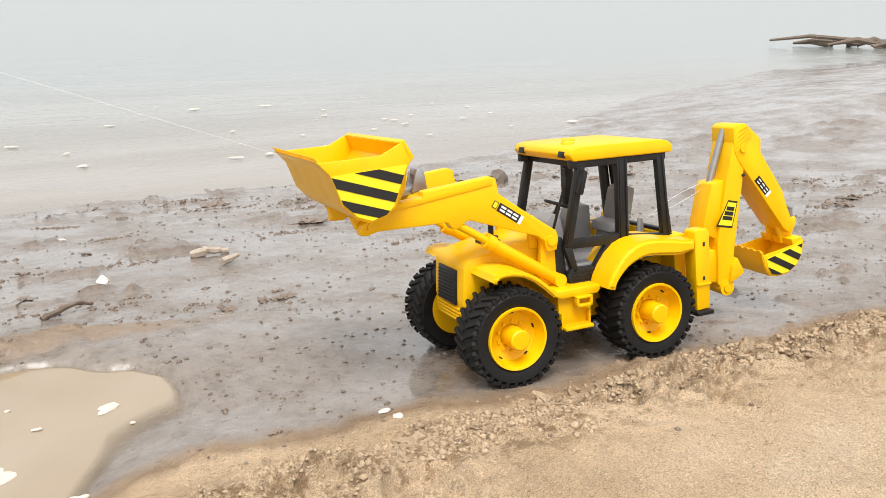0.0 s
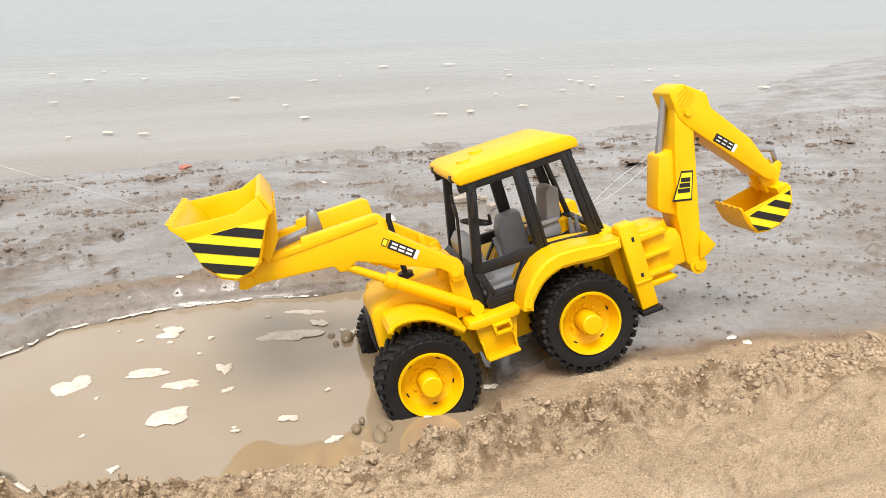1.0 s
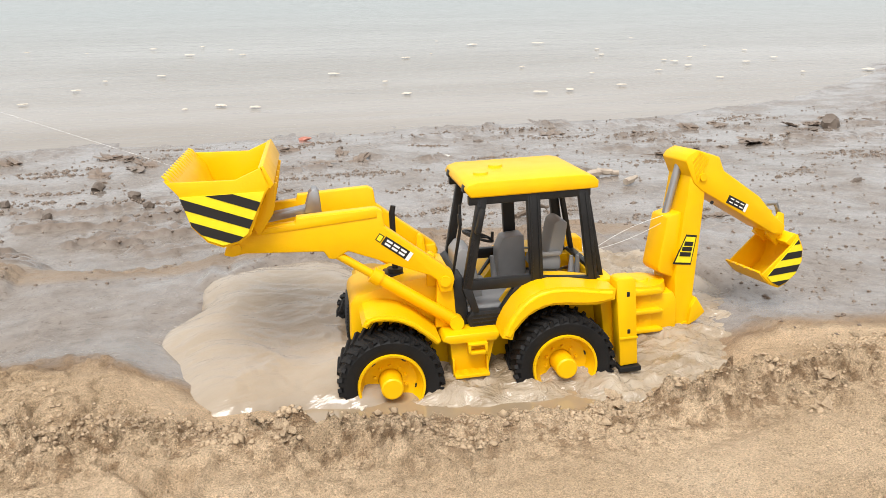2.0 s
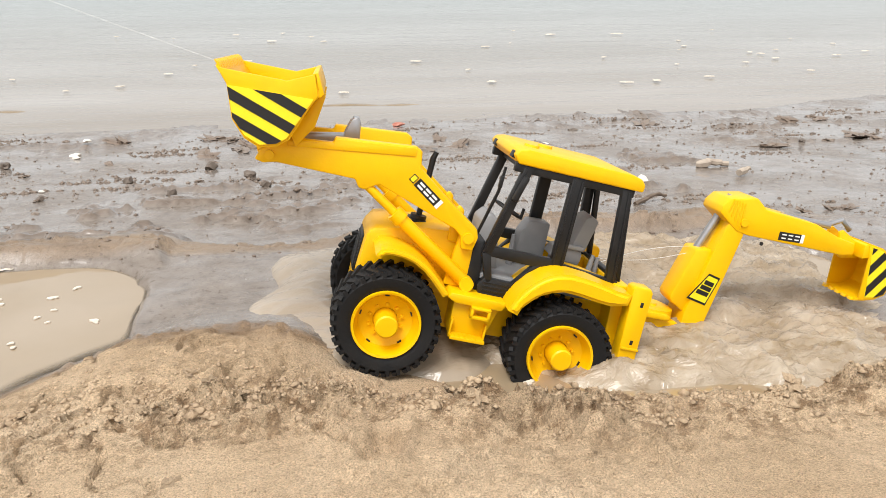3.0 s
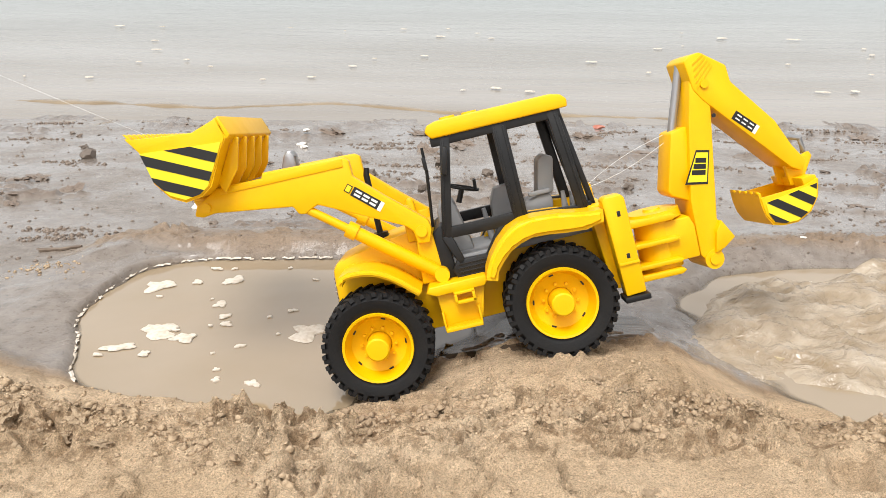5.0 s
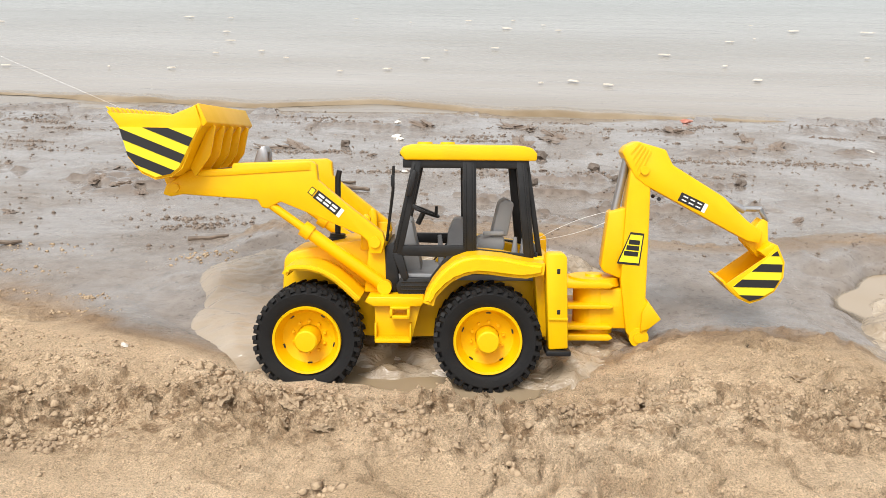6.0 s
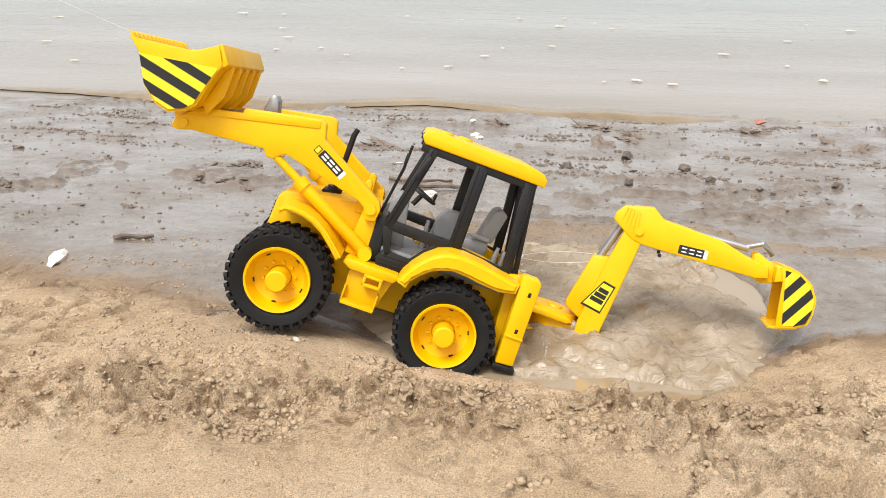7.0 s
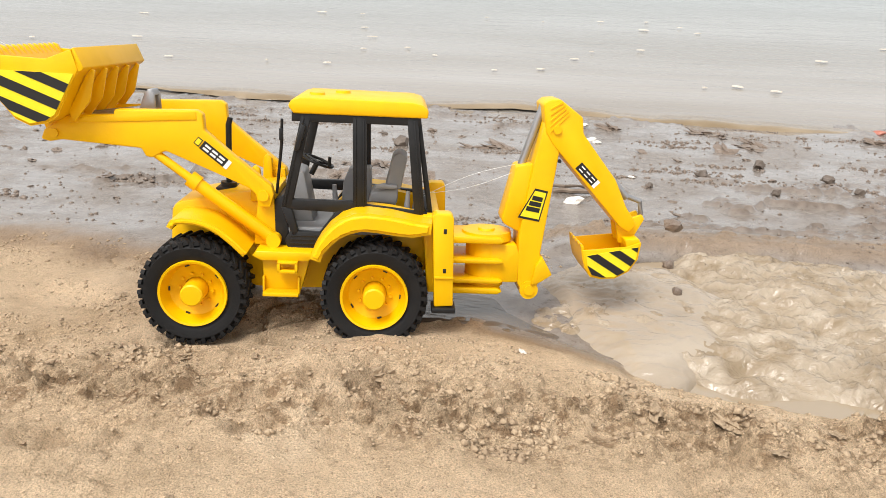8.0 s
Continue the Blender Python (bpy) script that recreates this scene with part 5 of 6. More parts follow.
for k in range(16):
    a = far + across * rng.uniform(-0.55, 0.9) + Vector((rng.uniform(-0.3, 0.3), rng.uniform(-0.3, 0.3), 0))
    b = a + across * rng.uniform(0.15, 0.7) * rng.choice((-1, 1)) + Vector((0, rng.uniform(-0.2, 0.2), 0))
    bm = tube([(0, 0, 0), tuple((b - a) * 0.5 + Vector((0, 0, rng.uniform(0.0, 0.06)))), tuple(b - a)], [rng.uniform(0.02, 0.05), 0.03, 0.012], 8)
    ob = tagged(mesh_object("driftwood_branch", bm, WOOD), "dark driftwood branch stranded at the water's edge", "driftwood", "driftwood heap")
    ob.location = (a.x, a.y, max(ground_z(a.x, a.y), SEA_Z) + 0.03)
for k in range(7):
    a = far + across * rng.uniform(-0.5, 1.0)
    ob = new("mud_stone", rng.choice(DARK))
    ob.location, ob.scale = (a.x, a.y, max(ground_z(a.x, a.y), SEA_Z) + 0.03), [rng.uniform(0.10, 0.22)] * 3
    tagged(ob, "dark stone among stranded driftwood", "stone", "driftwood heap")
a = far - across * 0.95
bm = tube([(0, 0, 0), tuple(across * 0.4 + Vector((0, 0, 0.05))), tuple(across * 0.8 + Vector((0, 0, 0.02)))], [0.012, 0.02, 0.02], 8)
tagged(mesh_object("driftwood_branch", bm, WOOD), "dark driftwood branch stranded at the water's edge", "driftwood", "driftwood heap").location = (a.x, a.y, SEA_Z + 0.06)

# ragged clods where the skin of the flat has been torn up, in loose clusters
RAGGED = lump_meshes("mud_clod", MUD_LUMP, 8, 3, 1.5, 0.5)
for k in range(26):
    cx, cy = rng.uniform(-2.1, 1.2), 0.30 + 0.95 * rng.random()
    for i in range(rng.choice((1, 2, 2, 3, 4))):
        size = rng.uniform(0.012, 0.030) * (0.7 + 0.7 * cy)
        put("mud_clod", rng.choice(RAGGED), cx + rng.gauss(0, 0.035), cy + rng.gauss(0, 0.018), size, rng.uniform(1.0, 1.9), 0.7, rng.uniform(0.28, 0.5), 0.10, "ragged clod of torn dark mud on the wet flat", "clod", "torn clods on the mud flat")
# scattered lumps on the flat, clods along the rim of the track
for k in range(140):
    x = rng.uniform(-2.4, 1.3)
    y = rng.uniform(0.27, 1.35)
    s = rng.choice((0.005, 0.006, 0.007, 0.009, 0.012)) * (0.8 + 0.6 * y)
    put("mud_clod", rng.choice(MUDC + DARK[:2]), x, y, s, rng.uniform(0.9, 1.9), 0.8, rng.uniform(0.4, 0.8), 0.05, "small dark lump of wet mud on the flat", "clod", "lumps on the mud flat")
count = 0
while count < 70:
    x, y = rng.uniform(-1.75, 0.45), rng.gauss(-0.135, 0.02)
    if x < -1.3 and rng.random() < 0.6:
        continue
    e = float(edge_near(np.array([x]))[0])
    if not e - 0.12 < y < e + 0.012:
        continue
    count += 1
    s = rng.choice((0.006, 0.007, 0.009, 0.011, 0.014)) * rng.uniform(0.8, 1.2)
    put("sand_clod", rng.choice(SAND), x, y, s, 1.25, 0.9, rng.uniform(0.5, 0.85), 0.2, "crumbly clod of damp sand on the rim of the track", "clod", "clods on the bank")
for k in range(26):
    x, y = rng.uniform(-1.95, -0.6), rng.uniform(-0.30, -0.08) if rng.random() < 0.6 else rng.uniform(-0.1, 0.16)
    if y > -0.07 and x > -1.45:
        continue
    put("sand_clod", rng.choice(SAND), x, y, rng.choice((0.005, 0.007, 0.010, 0.014)), 1.3, 0.9, 0.5, 0.16, "crumbly clod of damp sand on the dry beach", "clod", "clods on the bank")


def crumbs(name, n, place, lo, hi, mat, label):
    """Thousands of small crumbs in one mesh."""
    verts, faces = [], []
    base = [(1, 0, 0), (-1, 0, 0), (0, 1, 0), (0, -1, 0), (0, 0, 1), (0, 0, -1)]
    tris = [(0, 2, 4), (2, 1, 4), (1, 3, 4), (3, 0, 4), (2, 0, 5), (1, 2, 5), (3, 1, 5), (0, 3, 5)]
    pts = [place() for _ in range(n)]
    zs = height(np.array([p[0] for p in pts]), np.array([p[1] for p in pts]))
    for (x, y), z in zip(pts, zs):
        s = lo + (hi - lo) * rng.random() ** 2.5
        turn = rng.uniform(0, 6.28)
        c, d = math.cos(turn), math.sin(turn)
        o = len(verts)
        for bx, by, bz in base:
            k = s * rng.uniform(0.55, 1.2)
            px, py = bx * k, by * k * 0.9
            verts.append((x + c * px - d * py, y + d * px + c * py, z + bz * k * 0.6 + s * 0.05))
        faces += [tuple(o + i for i in f) for f in tris]
    me = bpy.data.meshes.new(name)
    me.from_pydata(verts, [], faces)
    for p in me.polygons:
        p.use_smooth = True
    me.materials.append(mat)
    tagged(new(name, me), label, "sand", kind="stuff")


def on_rim():
    x = 0.5 - 2.4 * rng.random() ** 1.25
    wide = 0.021 if x > -0.95 else 0.042
    return x, min(float(edge_near(np.array([x]))[0]) + 0.012, float(edge_near(np.array([x]))[0]) - 0.04 + rng.gauss(0, wide))


def on_sand():
    return rng.uniform(-1.95, 0.5), rng.uniform(-0.32, -0.09)


def on_flat():
    return rng.uniform(-2.4, 1.4), 0.2 + 1.25 * rng.random() ** 1.3


LEFT_HEAPS = [(rng.uniform(-1.95, -1.38), rng.uniform(-0.13, 0.20), rng.uniform(0.008, 0.03)) for _ in range(60)]


def on_left():
    x, y, s = rng.choice(LEFT_HEAPS)
    return x + rng.gauss(0, s), y + rng.gauss(0, s * 0.4)


crumbs("sand_crumbs", 12000, on_rim, 0.0006, 0.0032, CLOD, "crumbs of damp sand heaped along the rim of the track")
HEAPS = []
while len(HEAPS) < 130:
    hx = 0.5 - 2.35 * rng.random() ** 1.4
    HEAPS.append((hx, float(edge_near(np.array([hx]))[0]) - 0.045 + rng.gauss(0, 0.025 if hx > -0.95 else 0.05), rng.uniform(0.005, 0.018)))


def in_heap():
    """Broken sand lies in small heaps on the rim."""
    x, y, s = rng.choice(HEAPS)
    return x + rng.gauss(0, s), min(y + rng.gauss(0, s * 0.55), float(edge_near(np.array([x]))[0]) + 0.004)


crumbs("sand_crumbs", 4200, in_heap, 0.0012, 0.0056, CLOD, "heaps of broken damp sand on the rim of the track")
crumbs("sand_crumbs", 1600, on_sand, 0.0005, 0.0022, CLOD, "loose crumbs scattered over the dry sand")
crumbs("sand_crumbs", 2200, on_left, 0.0006, 0.0036, CLOD, "loose crumbs scattered over the damp sand")
SCUFFS = [(rng.uniform(-2.4, 1.2), 0.26 + 1.15 * rng.random(), rng.uniform(0.02, 0.07), rng.uniform(-0.35, 0.35)) for _ in range(75)]


def on_scuff():
    """Torn mud gathers in ragged streaks."""
    x, y, s, turn = rng.choice(SCUFFS)
    u, v = rng.gauss(0, s), rng.gauss(0, s * 0.22)
    return x + u * math.cos(turn) - v * math.sin(turn), y + u * math.sin(turn) + v * math.cos(turn)


def on_track():
    return rng.uniform(-0.27, 0.7), rng.gauss(0.06, 0.11)


crumbs("mud_crumbs", 1300, on_track, 0.0007, 0.0040, MUD_CLOD, "crumbs of dark mud over the wet wheel track")
crumbs("mud_crumbs", 5500, on_scuff, 0.0012, 0.0068, MUD_CLOD, "ragged streaks of torn dark mud on the flat")
crumbs("mud_crumbs", 5000, on_flat, 0.0010, 0.0046, MUD_CLOD, "specks of dark mud over the wet flat")


# ---- water that the toy throws about, in rigid pieces ----
WATER_ROWS = []


def choppy(name, lx, ly, amp, grain, seed, crown, label, mat=CHURNED):
    """A piece of churned water: a low lobed mound whose rim dips under."""
    n = 150
    us = np.linspace(-1, 1, n)
    gx, gy = np.meshgrid(us, us)
    ang = np.arctan2(gy, gx)
    rim = 0.86 + 0.10 * np.sin(3 * ang + seed) + 0.06 * np.sin(7 * ang + 2 * seed)
    r = np.hypot(gx, gy) / rim
    x, y = gx * lx, gy * ly
    warp = fbm(x, y, grain * 3, 2, seed + 300) * grain * 1.6
    wave = fbm(x + warp, (y - warp) * 1.3, grain, 4, seed + 310)
    billow = 0.55 - np.abs(fbm(x - warp, y + warp, grain * 1.7, 3, seed + 320)) * 1.4
    fine = 0.5 - np.abs(fbm(x + 2 * warp, (y - warp) * 1.6, grain * 0.45, 3, seed + 330)) * 1.5
    z = crown * (1 - smooth(0.6, 1.1, r)) + amp * (0.45 * wave + 0.55 * billow + 0.30 * fine) * (1 - smooth(0.8, 1.05, r)) - 0.030 * smooth(0.88, 1.15, r)
    faces = [(j * n + i, j * n + i + 1, (j + 1) * n + i + 1, (j + 1) * n + i) for j in range(n - 1) for i in range(n - 1) if r[j, i] < 1.12]
    me = bpy.data.meshes.new(name)
    me.from_pydata(np.stack([x, y, z], -1).reshape(-1, 3).tolist(), [], faces)
    for p in me.polygons:
        p.use_smooth = True
    me.materials.append(mat)
    return tagged(new(name, me), label, "water")


def key_water(ob, rows):
    WATER_ROWS.append((ob, [(t, pose(x, y, z, 0, ry, rz)) for t, x, y, z, ry, rz in rows]))


W_LABEL = "brown water churned up by the wheels"
wave_a = choppy("bow_wave", 0.165, 0.185, 0.006, 0.05, 3, 0.016, "smooth brown wave pushed ahead of the wheels", BOW)
key_water(wave_a, [(0.0, -0.52, 0.05, -0.075, 0, 0), (1.0, -0.52, 0.05, -0.060, 0, 0), (1.5, -0.58, 0.05, -0.030, 0, 8), (2.3, -0.70, 0.06, -0.006, 3, 14), (2.5, -0.715, 0.06, -0.006, 4, 16),
                   (3.0, -0.73, 0.065, -0.010, 4, 18), (3.5, -0.70, 0.06, -0.022, 2, 18), (4.5, -0.62, 0.05, -0.050, 0, 18), (8.0, -0.62, 0.05, -0.075, 0, 18)])
churn_a = choppy("churned_water", 0.305, 0.205, 0.018, 0.034, 11, 0.007, W_LABEL)
key_water(churn_a, [(0.0, -0.49, 0.045, -0.075, 0, 0), (1.0, -0.48, 0.045, -0.050, 0, 0), (1.6, -0.48, 0.045, -0.018, 0, 0), (2.3, -0.48, 0.045, -0.0125, 0, 0), (3.0, -0.485, 0.045, -0.0105, 1, 1.5), (3.5, -0.49, 0.045, -0.0115, -1, 0),
                    (4.0, -0.495, 0.045, -0.010, 0.5, -1.5), (4.5, -0.50, 0.047, -0.0095, 0.5, 0), (5.2, -0.50, 0.045, -0.0105, 0, 1), (8.0, -0.49, 0.045, -0.013, 0, 0)])
wave_b = choppy("bow_wave", 0.105, 0.15, 0.007, 0.04, 7, 0.016, "smooth brown wave pushed ahead of the wheels", BOW)
key_water(wave_b, [(0.0, -1.20, 0.06, -0.075, 0, 0), (5.0, -1.18, 0.06, -0.065, 0, 0), (5.5, -1.22, 0.06, -0.030, 0, 0), (6.3, -1.325, 0.075, -0.008, 3, 10), (6.5, -1.335, 0.08, -0.011, 4, 12), (7.0, -1.30, 0.08, -0.014, 2, 12), (7.5, -1.285, 0.070, -0.012, 0, 12), (8.0, -1.28, 0.065, -0.0125, 0, 10)])
churn_b = choppy("churned_water", 0.240, 0.176, 0.018, 0.032, 23, 0.007, W_LABEL)
key_water(churn_b, [(0.0, -1.15, 0.074, -0.08, 0, 0), (5.0, -1.15, 0.074, -0.055, 0, 0), (5.7, -1.14, 0.074, -0.018, 0, 0), (6.3, -1.14, 0.074, -0.0125, 0, 0), (7.0, -1.145, 0.074, -0.0105, 1, 1.5), (7.5, -1.152, 0.076, -0.009, -0.5, -1), (8.0, -1.165, 0.076, -0.010, 0.5, 1)])


# water that the wheels drag up onto the humps
def water_film(cx, cy, lx, ly, seed):
    """A thin film of water that follows the ground, its ragged rim dipping under."""
    us = np.linspace(-1.1, 1.1, 90)
    gu, gv = np.meshgrid(us, us)
    x, y = cx + gu * lx, cy + gv * ly
    r = np.hypot(gu, gv) * (1 + 0.45 * fbm(x, y, 0.05, 3, seed))
    z = ground_parts(x, y)[0] - SLOPE * y + 0.0045 * fbm(x, y, 0.3, 3, 71) + 0.0022 + 0.0006 * fbm(x, y * 1.5, 0.02, 2, seed + 1) - 0.012 * smooth(0.80, 1.05, r)
    n = len(us)
    faces = [(j * n + i, j * n + i + 1, (j + 1) * n + i + 1, (j + 1) * n + i) for j in range(n - 1) for i in range(n - 1) if r[j, i] < 1.05]
    me = bpy.data.meshes.new("puddle")
    me.from_pydata(np.stack([x, y, z], -1).reshape(-1, 3).tolist(), [], faces)
    for p in me.polygons:
        p.use_smooth = True
    # coloured dark as if the toy stood over it
    me.materials.append(SHADED_WATER)
    return tagged(new("puddle", me), "thin film of water dragged onto the hump, coloured dark for the toy's reflection and shade", "puddle", "puddles on the humps")


for cx, cy, lx, ly, t0, seed in ((-0.895, 0.018, 0.095, 0.058, 3.6, 161), (-1.445, 0.032, 0.125, 0.060, 6.6, 171)):
    key_water(water_film(cx, cy, lx, ly, seed), [(0.0, 0.02, 0, -0.02, 0, 0), (t0, 0.02, 0, -0.02, 0, 0), (t0 + 0.6, 0, 0, 0, 0, 0), (t0 + 1.6, 0, 0, 0, 0, 0), (t0 + 2.4, 0, 0, -0.006, 0, 0), (max(8.0, t0 + 2.5), 0, 0, -0.02, 0, 0)])
# the froth at the rim is washed under when the toy goes through
for ob, x in FROTH:
    t0 = 1.4 if x > -0.85 else 5.4
    key_water(ob, [(0.0, 0, 0, 0, 0, 0), (t0, 0, 0, 0, 0, 0), (t0 + 0.9, 0, 0, -0.012, 0, 0), (8.0, 0, 0, -0.014, 0, 0)])

def wavelet():
    """The lip of a small brown wave that comes in along the tide line."""
    bm = bmesh.new()
    n = 330
    xs = np.linspace(-2.7, 0.1, n)
    ys = np.interp(xs, [-2.7, -2.5, -1.74, -1.43, -1.11, -0.54, -0.24, 0.1], [1.56, 1.54, 1.46, 1.535, 1.44, 1.40, 1.35, 1.32]) + 0.012 * fbm(xs, xs * 0, 0.12, 3, 151)
    size = smooth(-2.7, -2.2, xs) * smooth(0.1, -0.4, xs) * (0.75 + 0.5 * fbm(xs, xs * 0 + 2, 0.1, 3, 152))
    rows = []
    for x, y, s in zip(xs, ys, size):
        rows.append([bm.verts.new((x, y + dy * (0.3 + s), dz * s - 0.002)) for dy, dz in ((-0.030, -0.002), (-0.022, 0.007), (-0.012, 0.0105), (0.004, 0.009), (0.03, 0.004), (0.07, -0.003))])
    for a, b in zip(rows, rows[1:]):
        for k in range(5):
            bm.faces.new((a[k], a[k + 1], b[k + 1], b[k]))
    return tagged(mesh_object("wavelet", bm, WAVE, 180), "low brown wavelet running up the tide line", "wave")


key_water(wavelet(), [(0.0, 0.35, 0.40, SEA_Z - 0.016, 0, 0), (1.2, 0.31, 0.36, SEA_Z - 0.014, 0, 0), (2.6, 0.26, 0.29, SEA_Z - 0.007, 0, 0), (4.5, 0.18, 0.20, SEA_Z - 0.005, 0, 0), (6.3, 0.03, 0.03, SEA_Z + 0.005, 0, 0), (7.0, 0, 0, SEA_Z + 0.006, 0, 0), (8.0, -0.03, -0.03, SEA_Z + 0.009, 0, 0)])

GLASSY = material("running_water", (0.78, 0.66, 0.46), 0.08, ior=1.33, vary=0.6, scale=90, second=(0.66, 0.50, 0.28))
GLASSY.node_tree.nodes["Principled BSDF"].inputs["Transmission Weight"].default_value = 0.35


def splash(seed, tall, n=9):
    """A curled rag of thrown water: joined drops and a bent sheet."""
    r = random.Random(seed)
    bm = bmesh.new()
    for k in range(n):
        u = k / (n - 1)
        x, y, z = -0.035 * u + r.uniform(-0.004, 0.004), r.uniform(-0.012, 0.012), tall * math.sin(math.pi * (0.15 + 0.75 * u)) + r.uniform(-0.003, 0.003)
        piece = bmesh.new()
        bmesh.ops.create_icosphere(piece, subdivisions=2, radius=r.uniform(0.003, 0.0065) * (1 - 0.3 * u))
        for v in piece.verts:
            v.co *= 1 + 0.5 * noise.noise(v.co * 160 + Vector((seed, k, 0)))
            v.co.y *= 1.5
        moved(piece, Matrix.Translation((x, y, z)))
        me = bpy.data.meshes.new("tmp")
        piece.to_mesh(me)
        piece.free()
        bm.from_mesh(me)
        bpy.data.meshes.remove(me)
    return bm


for seed, y, t0, x0, x1 in ((1, -0.085, 0.8, -0.41, -0.475), (2, 0.080, 0.8, -0.40, -0.465), (4, 0.085, 4.9, -1.07, -1.13)):
    sp = tagged(mesh_object("water_splash", splash(seed, 0.010), WAVE), "curl of brown water thrown up by a wheel", "water", "splashes")
    key_water(sp, [(0.0, x0, y, -0.07, 0, 0), (t0, x0, y, -0.05, 0, 0), (t0 + 0.25, x0 - 0.04, y, -0.014, 0, 0), (t0 + 0.4, x1, y, -0.012, -10, 0), (t0 + 0.9, x1 - 0.03, y, -0.06, -25, 0), (8.0, x1, y, -0.08, 0, 0)])


def stream(seed, tall, wide):
    """Water that runs off the boom: three ragged strands that narrow as they fall and spread at the foot."""
    r = random.Random(seed)
    bm = bmesh.new()
    for strand in (-1, 0, 1):
        ph = r.uniform(0, 6.28)
        pts, radii = [], []
        for k in range(15):
            u = k / 14
            pts.append((strand * wide * (0.22 - 0.06 * u) + 0.0012 * math.sin(7 * u + ph), 0.003 * math.sin(5 * u + ph), -tall * u))
            radii.append(wide * (0.30 - 0.10 * u + 0.6 * max(0.0, u - 0.75)) * r.uniform(0.86, 1.14) * (0.8 if strand else 1.0))
        tube(pts, radii, 12, bm)
    return bm


for seed, t0, x, z, tall, wide in ((3, 4.0, -0.690, 0.054, 0.076, 0.017), (5, 7.1, -1.279, 0.050, 0.075, 0.008), (6, 7.1, -1.262, 0.048, 0.072, 0.0055)):
    st = tagged(mesh_object("water_stream", stream(seed, tall, wide), GLASSY), "ragged stream of brown water running off the boom", "water", "streams")
    key_water(st, [(0.0, x + 0.06, 0.0, -0.06, 0, 0), (t0, x + 0.05, 0.0, -0.05, 0, 0), (t0 + 0.2, x + 0.02, 0.0, z - 0.02, 0, 0), (t0 + 0.4, x, 0.0, z, 3, 0), (t0 + 0.55, x - 0.01, 0.0, z - 0.006, 4, 0), (t0 + 0.85, x - 0.02, 0.0, z - 0.05, 5, 0), (max(8.0, t0 + 1.2), x, 0.0, -0.07, 0, 0)])
for k, (x, y, z, s) in enumerate(((-1.262, 0.05, 0.085, 0.015), (-1.265, 0.03, 0.058, 0.010), (-1.255, 0.03, 0.034, 0.009))):
    dr = tagged(mesh_object("mud_drop", lump(rng, 2, 0.35, 1.0), MUD_LUMP), "flying drop of muddy water", "water", "flying drops")
    dr.scale = (s, s, s)
    key_water(dr, [(0.0, x + 0.05, y, -0.08, 0, 0), (7.3, x + 0.05, y, -0.06, 0, 0), (7.6, x + 0.03, y, z * 0.55, 0, 40), (7.8, x + 0.015, y, z * 1.02, 0, 60), (8.0, x, y, z, 0, 80)])


# ---- what moves ----
TRUCK = [
    (0.0, 0.0000, 0.0004, 0.0436, -5.94, -0.79, -2.92),
    (0.5, -0.2256, 0.0019, 0.0405, -7.30, -3.37, -2.73),
    (1.0, -0.3940, 0.0002, 0.0043, -8.19, -15.26, -2.08),
    (1.2, -0.4531, -0.0012, -0.0035, -5.90, -14.58, -1.82),
    (1.75, -0.5600, -0.0020, -0.0100, -5.60, -6.00, -2.60),
    (2.3, -0.6611, -0.0028, 0.0028, -5.45, 3.04, -3.56),
    (2.5, -0.6853, -0.0017, 0.0106, -4.98, 6.87, -3.70),
    (3.0, -0.7451, 0.0033, 0.0329, -6.83, 14.69, -2.90),
    (3.5, -0.8170, 0.0096, 0.0579, -8.34, 18.49, -1.88),
    (4.0, -0.8922, 0.0030, 0.0648, -8.06, 13.64, -1.21),
    (4.5, -0.9530, 0.0042, 0.0516, -11.04, -1.35, 2.06),
    (5.0, -1.0391, 0.0038, 0.0195, -13.83, -13.95, 2.96),
    (5.2, -1.0956, 0.0033, -0.0011, -14.98, -16.51, 5.65),
    (5.75, -1.1960, 0.0070, 0.0010, -15.20, -7.00, 3.50),
    (6.3, -1.2927, 0.0099, 0.0217, -15.01, 8.63, 0.75),
    (6.5, -1.3183, 0.0152, 0.0312, -14.28, 13.24, 0.61),
    (7.0, -1.4028, 0.0150, 0.0517, -13.15, 19.38, 1.22),
    (7.5, -1.5181, -0.0011, 0.0513, -10.54, 3.20, 8.92),
    (8.0, -1.6483, -0.0080, 0.0443, -7.66, 1.88, 10.20),
]
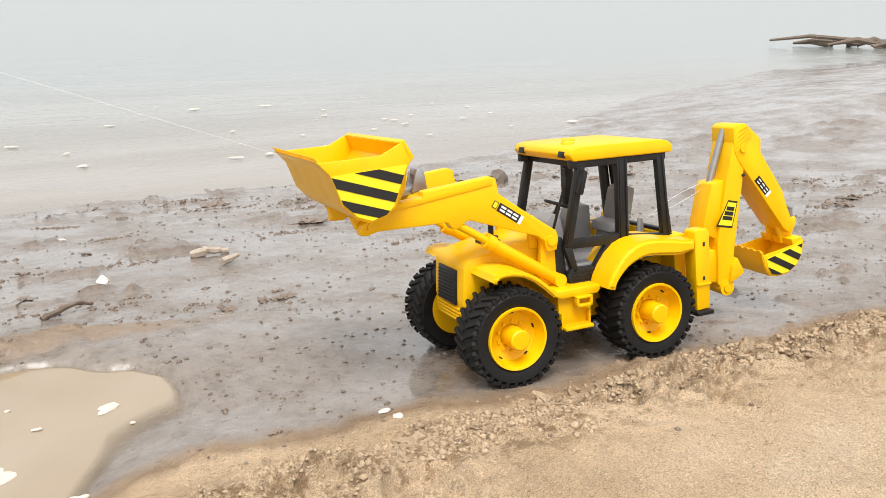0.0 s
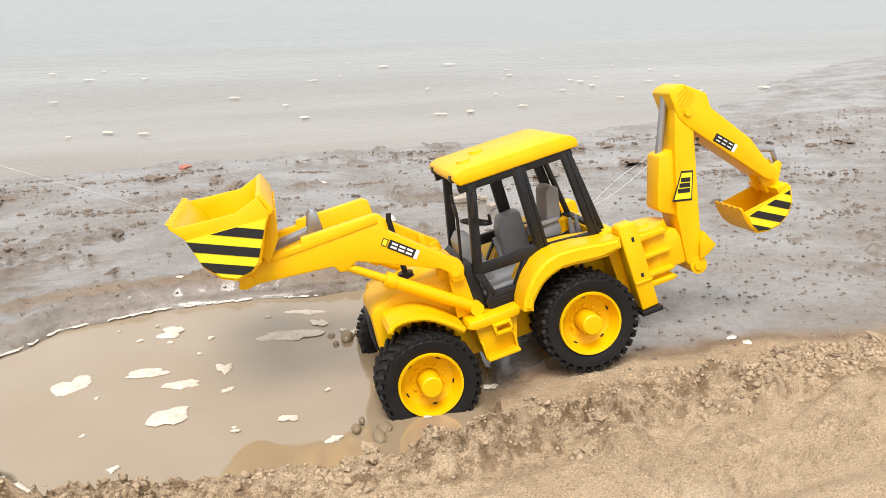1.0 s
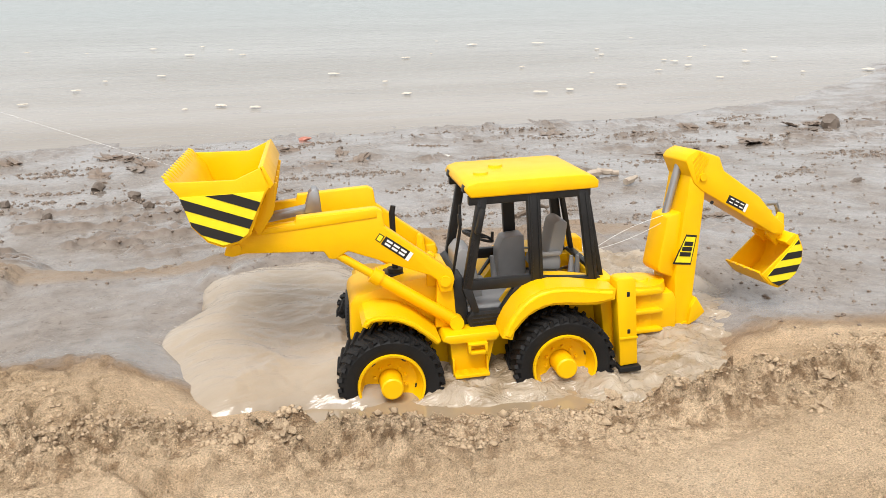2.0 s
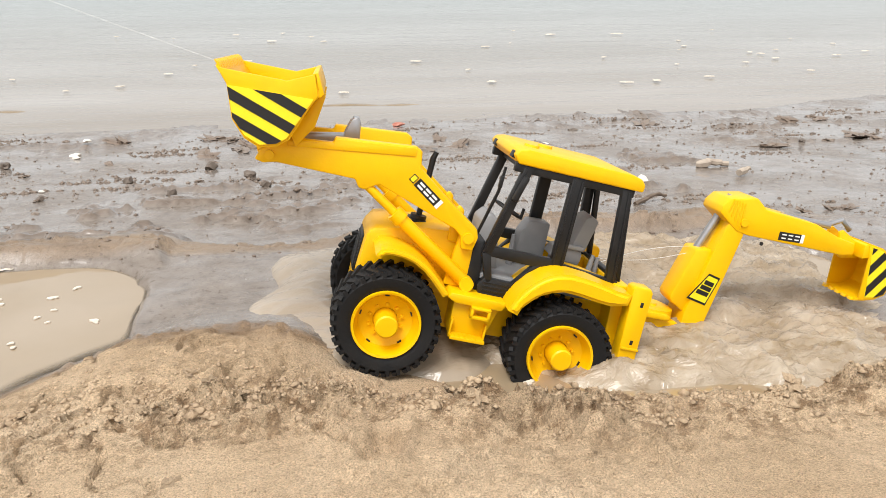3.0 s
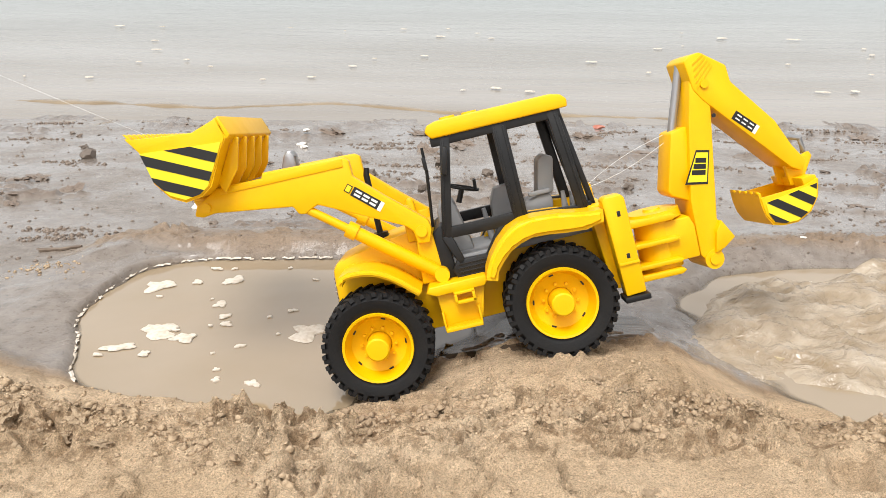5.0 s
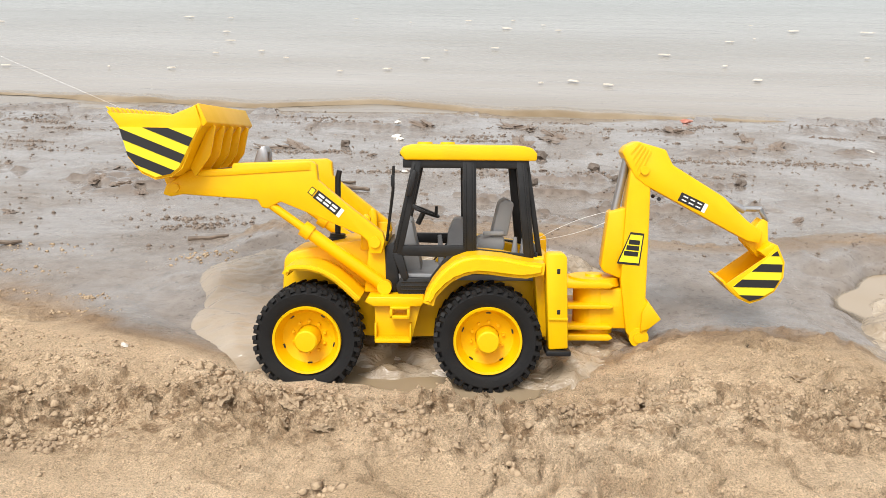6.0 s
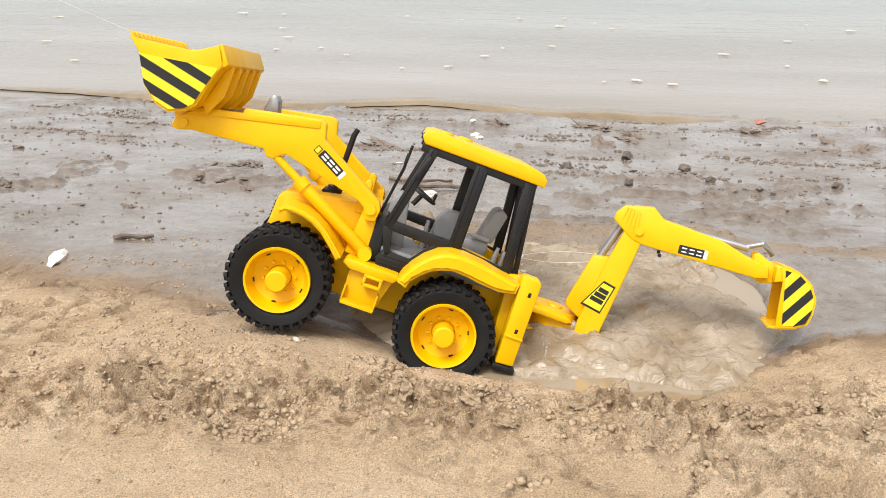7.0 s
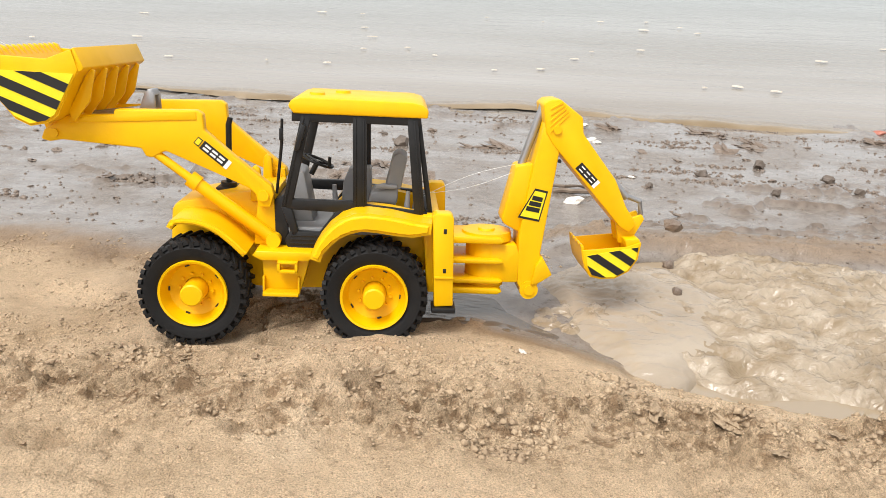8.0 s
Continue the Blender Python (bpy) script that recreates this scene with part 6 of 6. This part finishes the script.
# seconds, then degrees: loader arms, front axle, boom, dipper, digging bucket, slew
JOINTS = [
    (0.0, -2.3, 0.8, -4.0, -1.5, -9, -5), (0.5, 3.0, 0.7, -3.8, -3, -5, -1), (1.0, 4.2, -0.7, -1.5, -6, -7, -1.7), (1.2, 0.2, -0.3, -8.5, -18.3, -12, 9),
    (1.75, 1.0, 0, -6, -20, -25, 9), (2.3, 2.2, 0.2, -4, -27, -54, 11), (2.5, 0.1, 0, -5.2, -38, -67, 8), (3.0, -2.7, 0.2, -4, -55, -95, 0), (3.5, -4.2, 3, 2.5, -55, -98, 2),
    (4.0, -5.2, -1.4, 0.2, -22, -74, -4), (4.5, 3.6, 1, 0, 0, 0, 0), (5.0, 6.2, -1, -2.8, -6, -0.5, 7.5), (5.2, 4.7, -2.3, -2.7, -10.4, -2.6, 7.7), (5.75, 2.5, -1, -8, -20, -22, -3),
    (6.3, -0.5, 0, -12, -35.5, -57, -10), (6.5, -3.6, 1.7, -11.4, -46.5, -72, -13), (7.0, -8.0, -1.3, -7.9, -59, -102, -16), (7.25, -3.5, -1, -5, -32, -62, -9), (7.5, 0.6, -0.7, -2.2, -4.5, -1, -3), (8.0, 1.9, -0.6, -4.5, -7, -5, 1),
]


def glide(rows, t):
    """A smooth value between rows: a cubic through them with limited slopes."""
    ts = [r[0] for r in rows]
    k = max(0, min(len(ts) - 2, int(np.searchsorted(ts, t, "right")) - 1))
    h = ts[k + 1] - ts[k]
    u = (t - ts[k]) / h
    out = []
    for c in range(1, len(rows[0])):
        def slope(i):
            if i == 0:
                return (rows[1][c] - rows[0][c]) / (ts[1] - ts[0])
            if i == len(ts) - 1:
                return (rows[-1][c] - rows[-2][c]) / (ts[-1] - ts[-2])
            a, b = (rows[i][c] - rows[i - 1][c]) / (ts[i] - ts[i - 1]), (rows[i + 1][c] - rows[i][c]) / (ts[i + 1] - ts[i])
            return 0.0 if a * b <= 0 else 2 * a * b / (a + b)
        p0, p1, m0, m1 = rows[k][c], rows[k + 1][c], slope(k) * h, slope(k + 1) * h
        out.append((2 * u ** 3 - 3 * u * u + 1) * p0 + (u ** 3 - 2 * u * u + u) * m0 + (3 * u * u - 2 * u ** 3) * p1 + (u ** 3 - u * u) * m1)
    return out


def swing(origin, degrees):
    """A turn about y at a pivot given in x and z."""
    return pose(origin[0], 0, origin[1], 0, degrees, 0)


def motions():
    beats = [round(0.1 * k, 1) for k in range(81)]
    keys = {ob: [] for ob in (toy, front_near, front_far, rear_near, rear_far, loader, ram_near, ram_far, boom, stick, digger, pull)}
    for t in beats:
        x, y, z, rx, ry, rz = glide(TRUCK, t)
        arm, ax, al, be, ga, sl = glide(JOINTS, t)
        body = pose(x, y, z, rx, ry, rz)
        keys[toy].append((t, body))
        roll = math.degrees(x / TYRE_R)
        for w in (front_near, front_far):
            keys[w].append((t, pose(0, 0, 0, -ax, 0, 0) @ pose(0, 0, 0, 0, roll, 0)))
        for w in (rear_near, rear_far):
            keys[w].append((t, pose(0.139, 0, 0, 0, roll + 40, 0)))
        lift = swing(big(PIN), arm - 3.6)
        keys[loader].append((t, lift))
        lug = lift @ Vector((LUG[0] * GROW, 0, LUG[1] * GROW))
        rest = math.atan2(LUG[1] + PIN[1] - RAM[1], LUG[0] + PIN[0] - RAM[0])
        now = math.atan2(lug.z - RAM[1] * GROW, lug.x - RAM[0] * GROW)
        for w in (ram_near, ram_far):
            keys[w].append((t, swing(big(RAM), -math.degrees(now - rest))))
        slew = pose(0.226, 0, 0) @ pose(0, 0, 0, 0, 0, sl) @ pose(-0.226, 0, 0)
        m_boom = swing(big(BASE), al)
        top = m_boom @ Vector(((TOPP[0] - BASE[0]) * GROW, 0, (TOPP[1] - BASE[1]) * GROW))
        m_stick = swing((top.x, top.z), be)
        tip = m_stick @ Vector(((TIPP[0] - TOPP[0]) * GROW, 0, (TIPP[1] - TOPP[1]) * GROW))
        keys[boom].append((t, slew @ m_boom))
        keys[stick].append((t, slew @ m_stick))
        keys[digger].append((t, slew @ swing((tip.x, tip.z), ga)))
        knot = body @ lift @ Vector(((-0.139 - PIN[0]) * GROW, 0, (0.172 - PIN[1]) * GROW))
        keys[pull].append((t, pose(knot.x, knot.y, knot.z, 0, 20, -8)))
    for ob, rows in keys.items():
        walk(ob, rows)
    for ob, rows in WATER_ROWS:
        walk(ob, rows)


motions()
